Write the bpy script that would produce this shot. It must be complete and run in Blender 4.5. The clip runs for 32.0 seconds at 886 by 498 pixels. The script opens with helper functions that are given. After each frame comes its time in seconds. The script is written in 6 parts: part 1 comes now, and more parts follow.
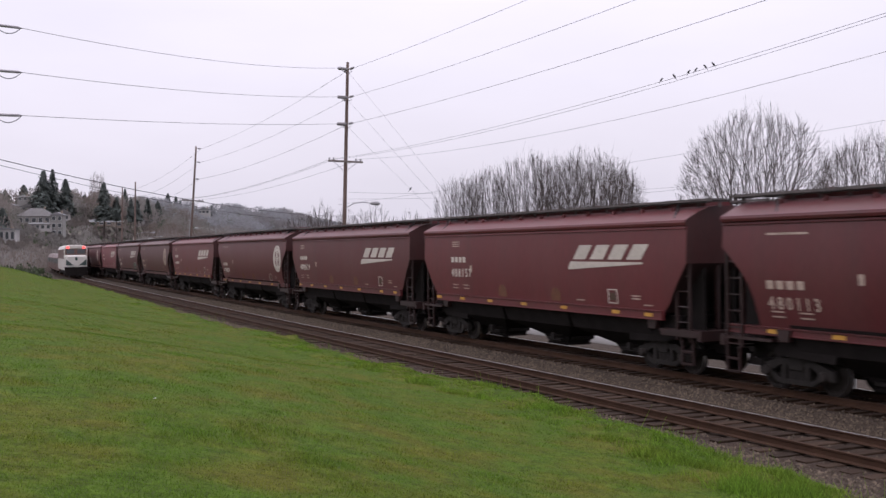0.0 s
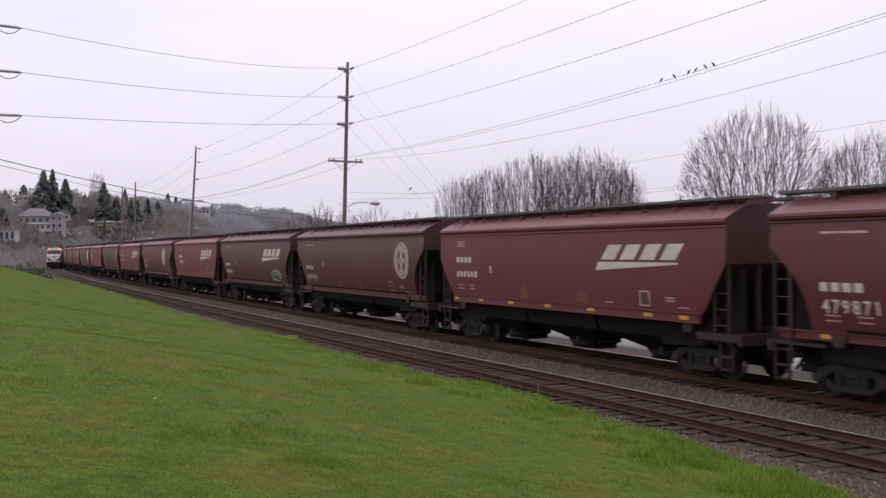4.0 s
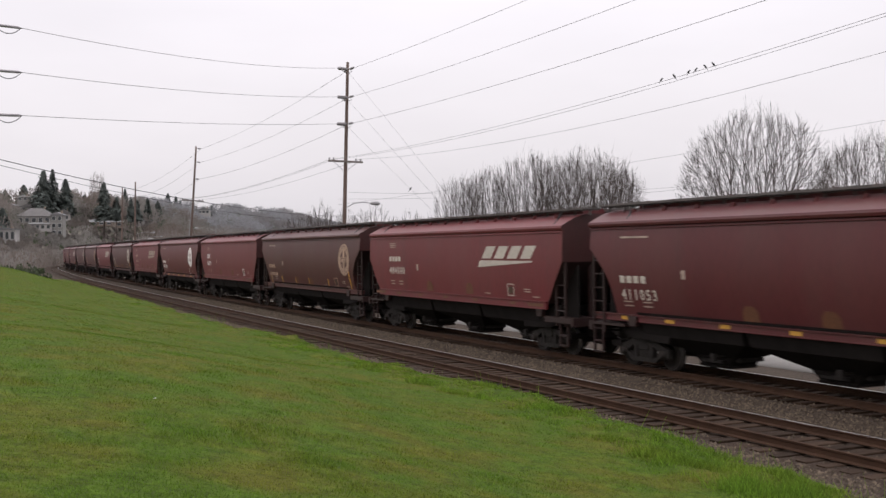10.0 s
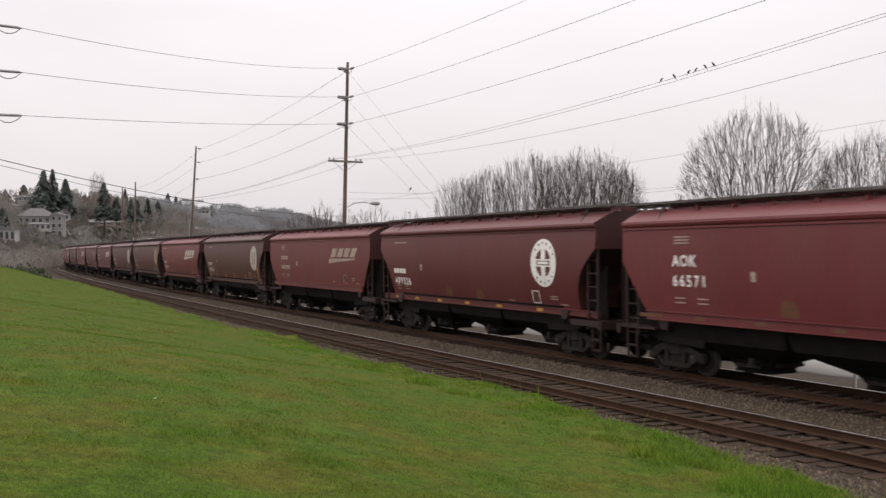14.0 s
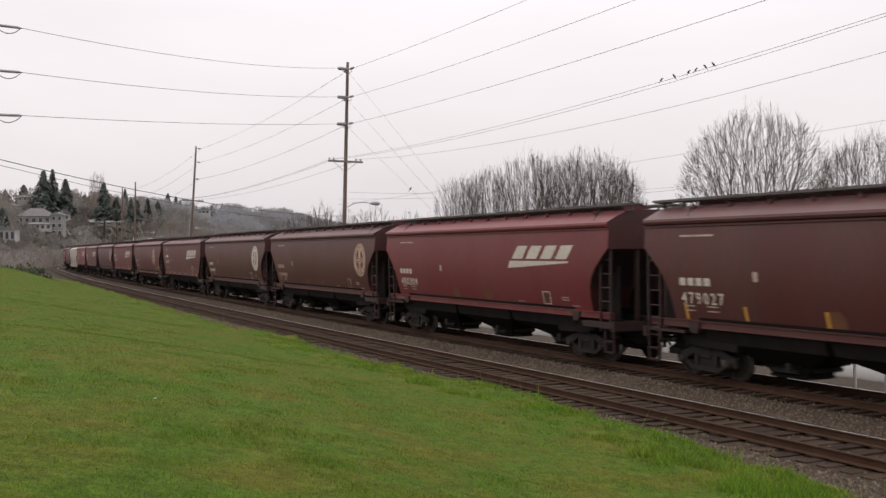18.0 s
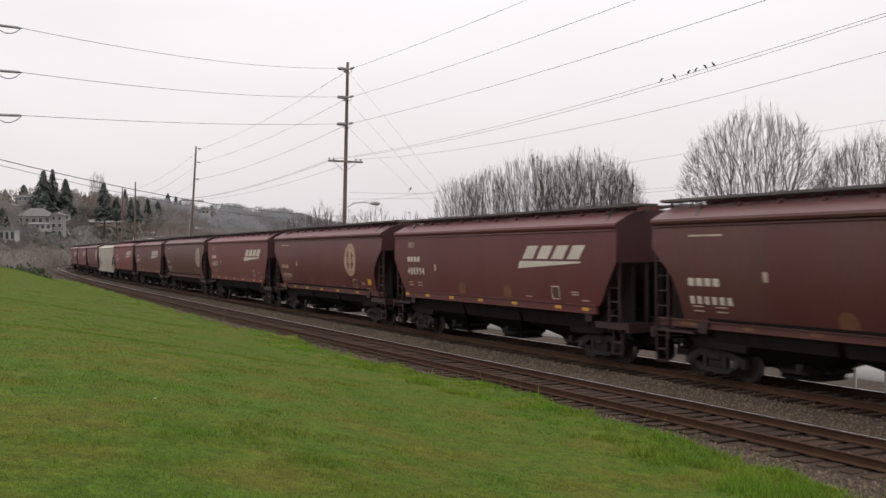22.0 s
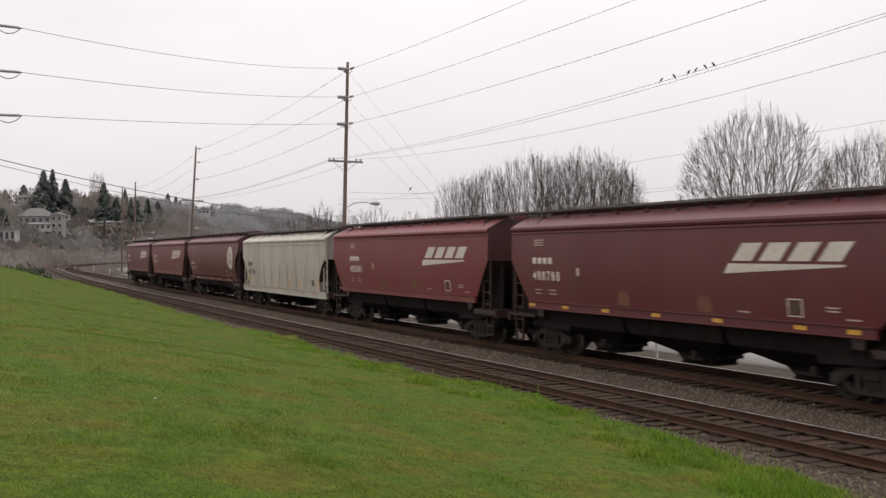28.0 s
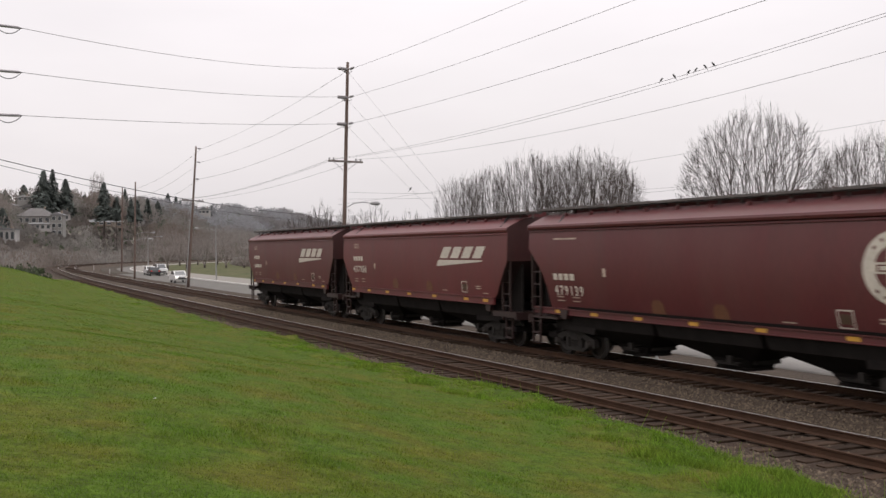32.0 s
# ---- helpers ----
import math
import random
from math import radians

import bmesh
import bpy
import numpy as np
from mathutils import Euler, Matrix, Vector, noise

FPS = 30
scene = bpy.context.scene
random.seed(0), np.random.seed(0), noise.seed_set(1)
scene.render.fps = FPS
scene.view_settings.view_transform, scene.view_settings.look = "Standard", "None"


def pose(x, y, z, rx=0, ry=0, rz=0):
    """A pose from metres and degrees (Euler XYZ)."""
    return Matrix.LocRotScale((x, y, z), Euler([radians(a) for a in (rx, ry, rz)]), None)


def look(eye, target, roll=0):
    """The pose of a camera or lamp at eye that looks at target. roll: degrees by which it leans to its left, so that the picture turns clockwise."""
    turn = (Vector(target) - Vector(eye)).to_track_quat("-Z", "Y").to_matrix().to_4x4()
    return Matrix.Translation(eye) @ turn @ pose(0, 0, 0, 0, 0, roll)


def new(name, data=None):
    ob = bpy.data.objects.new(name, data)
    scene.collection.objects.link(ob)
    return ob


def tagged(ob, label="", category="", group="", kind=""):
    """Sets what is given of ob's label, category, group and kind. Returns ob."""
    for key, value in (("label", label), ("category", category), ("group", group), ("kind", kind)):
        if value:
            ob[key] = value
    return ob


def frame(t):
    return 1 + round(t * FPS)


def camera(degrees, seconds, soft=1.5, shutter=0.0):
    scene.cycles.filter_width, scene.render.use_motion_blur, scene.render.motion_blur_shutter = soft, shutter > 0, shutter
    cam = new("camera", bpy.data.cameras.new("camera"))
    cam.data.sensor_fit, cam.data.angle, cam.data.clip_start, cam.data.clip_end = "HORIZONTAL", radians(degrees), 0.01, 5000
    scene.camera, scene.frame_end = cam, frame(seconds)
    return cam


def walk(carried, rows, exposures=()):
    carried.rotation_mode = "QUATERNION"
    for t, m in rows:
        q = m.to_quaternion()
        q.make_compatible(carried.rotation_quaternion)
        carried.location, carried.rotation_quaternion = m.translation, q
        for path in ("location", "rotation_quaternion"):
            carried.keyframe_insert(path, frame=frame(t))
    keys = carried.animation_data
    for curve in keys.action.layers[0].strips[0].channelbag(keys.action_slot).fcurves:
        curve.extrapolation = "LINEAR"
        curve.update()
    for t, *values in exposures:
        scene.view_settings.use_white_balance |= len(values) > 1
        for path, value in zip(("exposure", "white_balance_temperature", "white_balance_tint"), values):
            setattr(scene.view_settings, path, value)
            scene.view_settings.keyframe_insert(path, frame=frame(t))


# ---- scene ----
cam = camera(46.28, 32.0, soft=1.45, shutter=0.3)
EYE = (0.0, 0.0, 3.45)
AIM = look(EYE, (0.0, 100.0, 3.4786), -0.507)
walk(cam, [(0.0, AIM), (32.0, AIM)], [(0.0, -0.02, 6020, 19.0), (7.5, -0.02, 6020, 19.0), (9.0, 0.0, 6220, 15), (10.5, 0.0, 6420, 11), (13.0, 0.0, 6540, 10.5), (32.0, 0.0, 6540, 10.5)])

# ---- world and light: a closed winter overcast ----
world = bpy.data.worlds.new("overcast")
scene.world = world
world.use_nodes = True
wn, wl = world.node_tree.nodes, world.node_tree.links
wn.clear()
w_out = wn.new("ShaderNodeOutputWorld")
w_bg = wn.new("ShaderNodeBackground")
w_sky = wn.new("ShaderNodeTexSky")
w_sky.sky_type, w_sky.sun_disc = "NISHITA", False
w_sky.sun_elevation, w_sky.sun_rotation = radians(42), radians(-150)
w_sky.air_density, w_sky.dust_density = 2.0, 6.0
w_tc = wn.new("ShaderNodeTexCoord")
w_sep = wn.new("ShaderNodeSeparateXYZ")
w_ramp = wn.new("ShaderNodeValToRGB")
w_ramp.color_ramp.elements[0].position, w_ramp.color_ramp.elements[0].color = 0.0, (0.76, 0.725, 0.74, 1)
w_ramp.color_ramp.elements[1].position, w_ramp.color_ramp.elements[1].color = 0.22, (0.945, 0.895, 0.925, 1)
zenith = w_ramp.color_ramp.elements.new(0.75)
zenith.color = (1.95, 1.85, 1.87, 1)
w_noise = wn.new("ShaderNodeTexNoise")
w_noise.inputs["Scale"].default_value, w_noise.inputs["Detail"].default_value = 2.2, 5
w_map = wn.new("ShaderNodeMapping")
w_map.inputs["Scale"].default_value = (1, 1, 3.5)
w_cl = wn.new("ShaderNodeMapRange")
w_cl.inputs["From Min"].default_value, w_cl.inputs["From Max"].default_value = 0.3, 0.75
w_cl.inputs["To Min"].default_value, w_cl.inputs["To Max"].default_value = 0.93, 1.06
w_mul = wn.new("ShaderNodeVectorMath")
w_mul.operation = "SCALE"
w_skm = wn.new("ShaderNodeVectorMath")
w_skm.operation = "SCALE"
w_skm.inputs["Scale"].default_value = 0.012
w_add = wn.new("ShaderNodeVectorMath")
w_add.operation = "ADD"
wl.new(w_tc.outputs["Generated"], w_sep.inputs[0])
wl.new(w_sep.outputs["Z"], w_ramp.inputs[0])
wl.new(w_tc.outputs["Generated"], w_map.inputs[0])
wl.new(w_map.outputs[0], w_noise.inputs["Vector"])
wl.new(w_noise.outputs[0], w_cl.inputs[0])
wl.new(w_ramp.outputs[0], w_mul.inputs[0])
wl.new(w_cl.outputs[0], w_mul.inputs["Scale"])
wl.new(w_sky.outputs[0], w_skm.inputs[0])
wl.new(w_mul.outputs[0], w_add.inputs[0])
wl.new(w_skm.outputs[0], w_add.inputs[1])
wl.new(w_add.outputs[0], w_bg.inputs[0])
w_bg.inputs[1].default_value = 1.0
wl.new(w_bg.outputs[0], w_out.inputs[0])

sun_data = bpy.data.lights.new("sun", "SUN")
sun_data.energy, sun_data.angle, sun_data.color = 0.45, radians(35), (1.0, 0.96, 0.92)
sun = new("sun", sun_data)
sun.matrix_basis = look((20, 30, 70), (0, 0, 0))


# ---- materials ----
def mat(name, base, rough=0.6, metal=0.0, var=0.25, scale=3.0, fine=40.0, bump=0.2, tint=None, tint_amt=0.0,
        tint_scale=1.2, spec=0.5, stretch=(1, 1, 1), obj_random=0.0, island=0.0, coord="Object", bump_dist=0.01, trans=0.0):
    m = bpy.data.materials.new(name)
    m.use_nodes = True
    n, l = m.node_tree.nodes, m.node_tree.links
    b = n["Principled BSDF"]
    b.inputs["Roughness"].default_value, b.inputs["Metallic"].default_value = rough, metal
    b.inputs["Specular IOR Level"].default_value = spec
    tc = n.new("ShaderNodeTexCoord")
    mp = n.new("ShaderNodeMapping")
    mp.inputs["Scale"].default_value = stretch
    if coord == "World":
        geo = n.new("ShaderNodeNewGeometry")
        l.new(geo.outputs["Position"], mp.inputs[0])
    else:
        l.new(tc.outputs[coord], mp.inputs[0])
    n1, n2 = n.new("ShaderNodeTexNoise"), n.new("ShaderNodeTexNoise")
    n1.inputs["Scale"].default_value, n1.inputs["Detail"].default_value = scale, 4
    n2.inputs["Scale"].default_value, n2.inputs["Detail"].default_value = fine, 3
    l.new(mp.outputs[0], n1.inputs["Vector"])
    l.new(mp.outputs[0], n2.inputs["Vector"])
    add = n.new("ShaderNodeMath")
    add.operation = "ADD"
    l.new(n1.outputs[0], add.inputs[0])
    l.new(n2.outputs[0], add.inputs[1])
    rng = n.new("ShaderNodeMapRange")
    rng.inputs["From Min"].default_value, rng.inputs["From Max"].default_value = 0.65, 1.35
    rng.inputs["To Min"].default_value, rng.inputs["To Max"].default_value = 1 - var, 1 + var
    l.new(add.outputs[0], rng.inputs[0])
    value = rng.outputs[0]
    if obj_random or island:
        rnd = n.new("ShaderNodeMapRange")
        amt = obj_random or island
        rnd.inputs["To Min"].default_value, rnd.inputs["To Max"].default_value = 1 - amt, 1 + amt
        if obj_random:
            info = n.new("ShaderNodeObjectInfo")
            l.new(info.outputs["Random"], rnd.inputs[0])
        else:
            g = n.new("ShaderNodeNewGeometry")
            l.new(g.outputs["Random Per Island"], rnd.inputs[0])
        mu = n.new("ShaderNodeMath")
        mu.operation = "MULTIPLY"
        l.new(value, mu.inputs[0])
        l.new(rnd.outputs[0], mu.inputs[1])
        value = mu.outputs[0]
    sc = n.new("ShaderNodeVectorMath")
    sc.operation = "SCALE"
    if tint:
        n3 = n.new("ShaderNodeTexNoise")
        n3.inputs["Scale"].default_value, n3.inputs["Detail"].default_value = tint_scale, 6
        l.new(mp.outputs[0], n3.inputs["Vector"])
        r3 = n.new("ShaderNodeMapRange")
        r3.inputs["From Min"].default_value, r3.inputs["From Max"].default_value = 0.42, 0.66
        r3.inputs["To Max"].default_value = tint_amt
        l.new(n3.outputs[0], r3.inputs[0])
        mx = n.new("ShaderNodeMix")
        mx.data_type = "RGBA"
        mx.inputs["A"].default_value, mx.inputs["B"].default_value = (*base, 1), (*tint, 1)
        l.new(r3.outputs[0], mx.inputs["Factor"])
        l.new(mx.outputs["Result"], sc.inputs[0])
    else:
        sc.inputs[0].default_value = base
    l.new(value, sc.inputs["Scale"])
    l.new(sc.outputs[0], b.inputs["Base Color"])
    if trans:
        # thin leaves and twigs let light through
        tr, mixer = n.new("ShaderNodeBsdfTranslucent"), n.new("ShaderNodeMixShader")
        mixer.inputs[0].default_value = trans
        l.new(sc.outputs[0], tr.inputs["Color"])
        l.new(b.outputs[0], mixer.inputs[1])
        l.new(tr.outputs[0], mixer.inputs[2])
        l.new(mixer.outputs[0], n["Material Output"].inputs["Surface"])
    if bump:
        bp = n.new("ShaderNodeBump")
        bp.inputs["Strength"].default_value, bp.inputs["Distance"].default_value = bump, bump_dist
        l.new(n2.outputs[0], bp.inputs["Height"])
        l.new(bp.outputs[0], b.inputs["Normal"])
    return m


def glow(name, col, strength):
    m = bpy.data.materials.new(name)
    m.use_nodes = True
    b = m.node_tree.nodes["Principled BSDF"]
    b.inputs["Base Color"].default_value = (*col, 1)
    b.inputs["Emission Color"].default_value = (*col, 1)
    b.inputs["Emission Strength"].default_value = strength
    return m


# streaky freight paint: dust runs down the sides
def paint(name, base, dust, amt, rough=0.5):
    return mat(name, base, rough, var=0.16, scale=0.5, fine=9, bump=0.06, tint=dust, tint_amt=amt, tint_scale=0.55,
               stretch=(1.6, 1.6, 0.35), spec=0.4)


M_RED = paint("mineral_red_paint", (0.098, 0.0178, 0.0195), (0.078, 0.028, 0.026), 0.35)
M_DARK = paint("dark_oxide_paint", (0.080, 0.0155, 0.0170), (0.071, 0.028, 0.0255), 0.40)
M_BROWN = paint("weathered_brown_paint", (0.068, 0.0185, 0.0172), (0.063, 0.030, 0.025), 0.5)
M_BRIGHT = paint("fresh_red_paint", (0.122, 0.0195, 0.0225), (0.092, 0.036, 0.033), 0.3)
M_GREY = paint("pale_grey_paint", (0.345, 0.325, 0.285), (0.235, 0.200, 0.152), 0.7)
# shade of end and slope sheets mixed into the paint; ladders, platforms share M_ENDS
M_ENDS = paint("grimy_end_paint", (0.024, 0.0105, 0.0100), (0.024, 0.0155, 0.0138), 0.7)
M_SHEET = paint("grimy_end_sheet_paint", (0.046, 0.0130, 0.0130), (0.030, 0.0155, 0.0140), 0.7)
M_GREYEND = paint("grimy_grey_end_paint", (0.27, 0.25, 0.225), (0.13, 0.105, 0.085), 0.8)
M_UNDER = mat("underframe_grime", (0.0125, 0.0105, 0.0100), 0.9, spec=0.10, var=0.35, scale=2, fine=30)
M_TRUCK = mat("cast_steel_grime", (0.020, 0.0175, 0.0160), 0.85, spec=0.2, var=0.4, scale=4, fine=40)
M_WHEEL = mat("wheel_steel", (0.022, 0.018, 0.016), 0.7, metal=0.1, spec=0.25, var=0.3, scale=4, fine=40)
M_TREAD = mat("polished_tread", (0.45, 0.44, 0.43), 0.3, metal=0.9, var=0.1)
M_GRATE = mat("galvanised_grating", (0.075, 0.065, 0.062), 0.75, var=0.4, scale=1.5, fine=12)
M_CREAM = mat("lettering_cream", (0.42, 0.385, 0.33), 0.6, var=0.18, scale=2, fine=14, bump=0)
M_WHITE = mat("lettering_white", (0.74, 0.73, 0.70), 0.6, var=0.14, scale=2, fine=14, bump=0)
M_TAN = mat("lettering_tan", (0.30, 0.205, 0.145), 0.7, var=0.35, scale=2.0, fine=10, bump=0)
M_FADED = mat("lettering_faded", (0.30, 0.235, 0.19), 0.7, var=0.35, scale=2.4, fine=14, bump=0)
M_YELLOW = mat("reflective_yellow", (0.45, 0.24, 0.03), 0.5, var=0.3, scale=3, fine=20, bump=0)
M_STENCIL = mat("stencil_orange", (0.115, 0.046, 0.021), 0.6, var=0.3, scale=3, fine=20, bump=0)
M_GREEN = mat("spray_green", (0.060, 0.125, 0.095), 0.6, var=0.25, bump=0)
M_BLACK = mat("black_paint", (0.015, 0.015, 0.016), 0.6, var=0.2, bump=0)
M_RAIL = mat("rusty_rail", (0.046, 0.0245, 0.0150), 0.85, spec=0.15, var=0.3, scale=3, fine=50, coord="World")
M_RAILTOP = mat("shiny_railhead", (0.42, 0.41, 0.41), 0.28, metal=0.9, var=0.1, coord="World")
M_TIE = mat("creosoted_tie", (0.034, 0.0215, 0.0145), 0.95, spec=0.15, var=0.35, scale=3, fine=30, obj_random=0.35, bump=0.5)
M_TIES = mat("creosoted_tie_far", (0.034, 0.0215, 0.0145), 0.95, spec=0.15, var=0.35, scale=3, fine=30, island=0.35, bump=0.5)
M_BALLAST = mat("crushed_ballast", (0.054, 0.040, 0.029), 0.95, var=0.6, scale=9, fine=26, bump=1.0, bump_dist=0.05,
                tint=(0.036, 0.026, 0.020), tint_amt=0.6, tint_scale=0.8, spec=0.15, coord="World")
M_STONE = mat("ballast_stone", (0.080, 0.063, 0.047), 0.95, var=0.3, scale=6, fine=30, spec=0.1, island=0.6, coord="World")
M_LAWN = mat("mown_grass", (0.050, 0.084, 0.0078), 0.95, var=0.50, scale=4.5, fine=16, bump=1.0, bump_dist=0.06,
             tint=(0.086, 0.079, 0.0115), tint_amt=0.75, tint_scale=0.9, coord="World", spec=0.1)
M_BLADE = mat("grass_blade", (0.087, 0.155, 0.0150), 0.8, var=0.25, scale=1.0, fine=8, bump=0, island=0.5, trans=0.5,
              tint=(0.146, 0.130, 0.020), tint_amt=0.6, tint_scale=0.9, coord="World", spec=0.25)
M_TUFT = mat("rank_grass_blade", (0.108, 0.192, 0.0185), 0.8, var=0.25, scale=1.0, fine=8, bump=0, island=0.5, trans=0.5,
             tint=(0.165, 0.200, 0.026), tint_amt=0.5, tint_scale=0.9, coord="World", spec=0.25)
M_ROAD = mat("wet_concrete_road", (0.115, 0.110, 0.102), 0.9, spec=0.1, var=0.16, scale=0.6, fine=14, bump=0.15, coord="World")
M_WALK = mat("gravel_path", (0.150, 0.138, 0.120), 0.8, var=0.15, scale=0.8, fine=14, coord="World")
M_PARK = mat("dull_park_grass", (0.056, 0.064, 0.026), 0.95, var=0.35, scale=0.6, fine=9, bump=0.4, tint=(0.085, 0.075, 0.04), tint_amt=0.8, tint_scale=0.2, coord="World", spec=0.1)
M_OILY = mat("oily_trackbed_ballast", (0.036, 0.0245, 0.0175), 0.95, var=0.5, scale=5, fine=22, bump=1.0, bump_dist=0.05, tint=(0.026, 0.0175, 0.013), tint_amt=0.7, tint_scale=0.9, coord="World", spec=0.15)
M_PAVE = mat("pale_wet_concrete", (0.165, 0.158, 0.148), 0.7, var=0.16, scale=0.9, fine=12, bump=0.15, coord="World", spec=0.3)
M_KERB = mat("kerb_concrete", (0.40, 0.39, 0.37), 0.8, var=0.2, coord="World")
M_EARTH = mat("winter_ground", (0.085, 0.076, 0.058), 0.95, var=0.5, scale=0.05, fine=0.8, bump=0.3,
              tint=(0.075, 0.055, 0.040), tint_amt=0.8, tint_scale=0.02, coord="World")
M_POLE = mat("weathered_pole_wood", (0.112, 0.078, 0.065), 0.85, var=0.35, scale=2, fine=24, stretch=(3, 3, 0.3), bump=0.5)
M_ARM = mat("crossarm_wood", (0.15, 0.13, 0.12), 0.85, var=0.3, scale=3, fine=24)
M_WIRE = mat("aluminium_wire", (0.16, 0.16, 0.165), 0.6, var=0.1, bump=0)
M_INSUL = mat("grey_insulator", (0.22, 0.21, 0.22), 0.4, var=0.15)
M_STEEL = mat("galvanised_steel", (0.26, 0.26, 0.26), 0.5, metal=0.4, var=0.15)
M_BARK = mat("bare_bark", (0.060, 0.046, 0.042), 0.9, var=0.4, scale=2, fine=18, bump=0.3)
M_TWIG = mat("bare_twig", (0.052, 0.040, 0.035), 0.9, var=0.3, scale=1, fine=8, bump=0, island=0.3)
# twig colour lightened for far trees, haze painted into it
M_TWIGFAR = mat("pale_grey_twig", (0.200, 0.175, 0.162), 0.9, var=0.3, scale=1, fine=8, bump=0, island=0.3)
M_RIM = mat("dark_bramble", (0.040, 0.052, 0.026), 0.9, var=0.4, scale=0.6, fine=4, bump=0, island=0.4, coord="World")
# base colour lifted to stand for haze over the hillside
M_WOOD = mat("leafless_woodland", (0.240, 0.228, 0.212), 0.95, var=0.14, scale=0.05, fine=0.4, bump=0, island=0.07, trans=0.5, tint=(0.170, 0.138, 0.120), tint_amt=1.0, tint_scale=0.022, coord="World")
# ridge woods paler and bluer: distance haze put into the base colour
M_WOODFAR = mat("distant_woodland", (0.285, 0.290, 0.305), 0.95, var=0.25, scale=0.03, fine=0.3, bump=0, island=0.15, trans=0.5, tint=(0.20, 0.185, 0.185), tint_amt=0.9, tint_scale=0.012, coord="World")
# needles lifted towards blue-grey, a little haze in the base colour
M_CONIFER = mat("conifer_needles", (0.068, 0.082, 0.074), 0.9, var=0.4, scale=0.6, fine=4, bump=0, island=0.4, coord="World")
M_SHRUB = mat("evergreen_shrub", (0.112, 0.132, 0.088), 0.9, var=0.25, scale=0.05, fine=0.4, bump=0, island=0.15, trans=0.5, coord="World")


# ---- mesh helpers ----
def mesh_from(name, verts, faces, materials, index=None, smooth=False):
    me = bpy.data.meshes.new(name)
    me.from_pydata([tuple(map(float, v)) for v in verts], [], faces)
    for m in (materials if isinstance(materials, (list, tuple)) else [materials]):
        me.materials.append(m)
    if index is not None:
        me.polygons.foreach_set("material_index", index)
    if smooth:
        me.polygons.foreach_set("use_smooth", [True] * len(me.polygons))
    me.update()
    return me


def put(name, me, parent=None, m=None, label="", paint=None):
    ob = new(name, me)
    if parent is not None:
        ob.parent = parent
    if m is not None:
        ob.matrix_basis = m
    if label:
        ob["label"] = label
    if paint is not None:
        ob.material_slots[0].link = "OBJECT"
        ob.material_slots[0].material = paint
    return ob


def vnoise(x, y, seed=0):
    """Smooth value noise on a plane, -1 to 1, for arrays."""
    x, y = np.asarray(x, float), np.asarray(y, float)
    xi, yi = np.floor(x), np.floor(y)
    fx, fy = x - xi, y - yi
    fx, fy = fx * fx * (3 - 2 * fx), fy * fy * (3 - 2 * fy)

    def h(a, b):
        q = np.sin(a * 127.1 + b * 311.7 + seed * 74.7) * 43758.5453
        return q - np.floor(q)

    top = h(xi, yi) * (1 - fx) + h(xi + 1, yi) * fx
    low = h(xi, yi + 1) * (1 - fx) + h(xi + 1, yi + 1) * fx
    return (top * (1 - fy) + low * fy) * 2 - 1


def tri_mesh(name, tris, m):
    """A mesh of loose triangles from an array of (n, 3, 3)."""
    n = len(tris)
    me = bpy.data.meshes.new(name)
    me.vertices.add(3 * n)
    me.vertices.foreach_set("co", np.asarray(tris, np.float32).ravel())
    me.loops.add(3 * n)
    me.loops.foreach_set("vertex_index", np.arange(3 * n, dtype=np.int32))
    me.polygons.add(n)
    me.polygons.foreach_set("loop_start", np.arange(0, 3 * n, 3, dtype=np.int32))
    me.polygons.foreach_set("loop_total", np.full(n, 3, np.int32))
    me.materials.append(m)
    me.update(calc_edges=True)
    return me


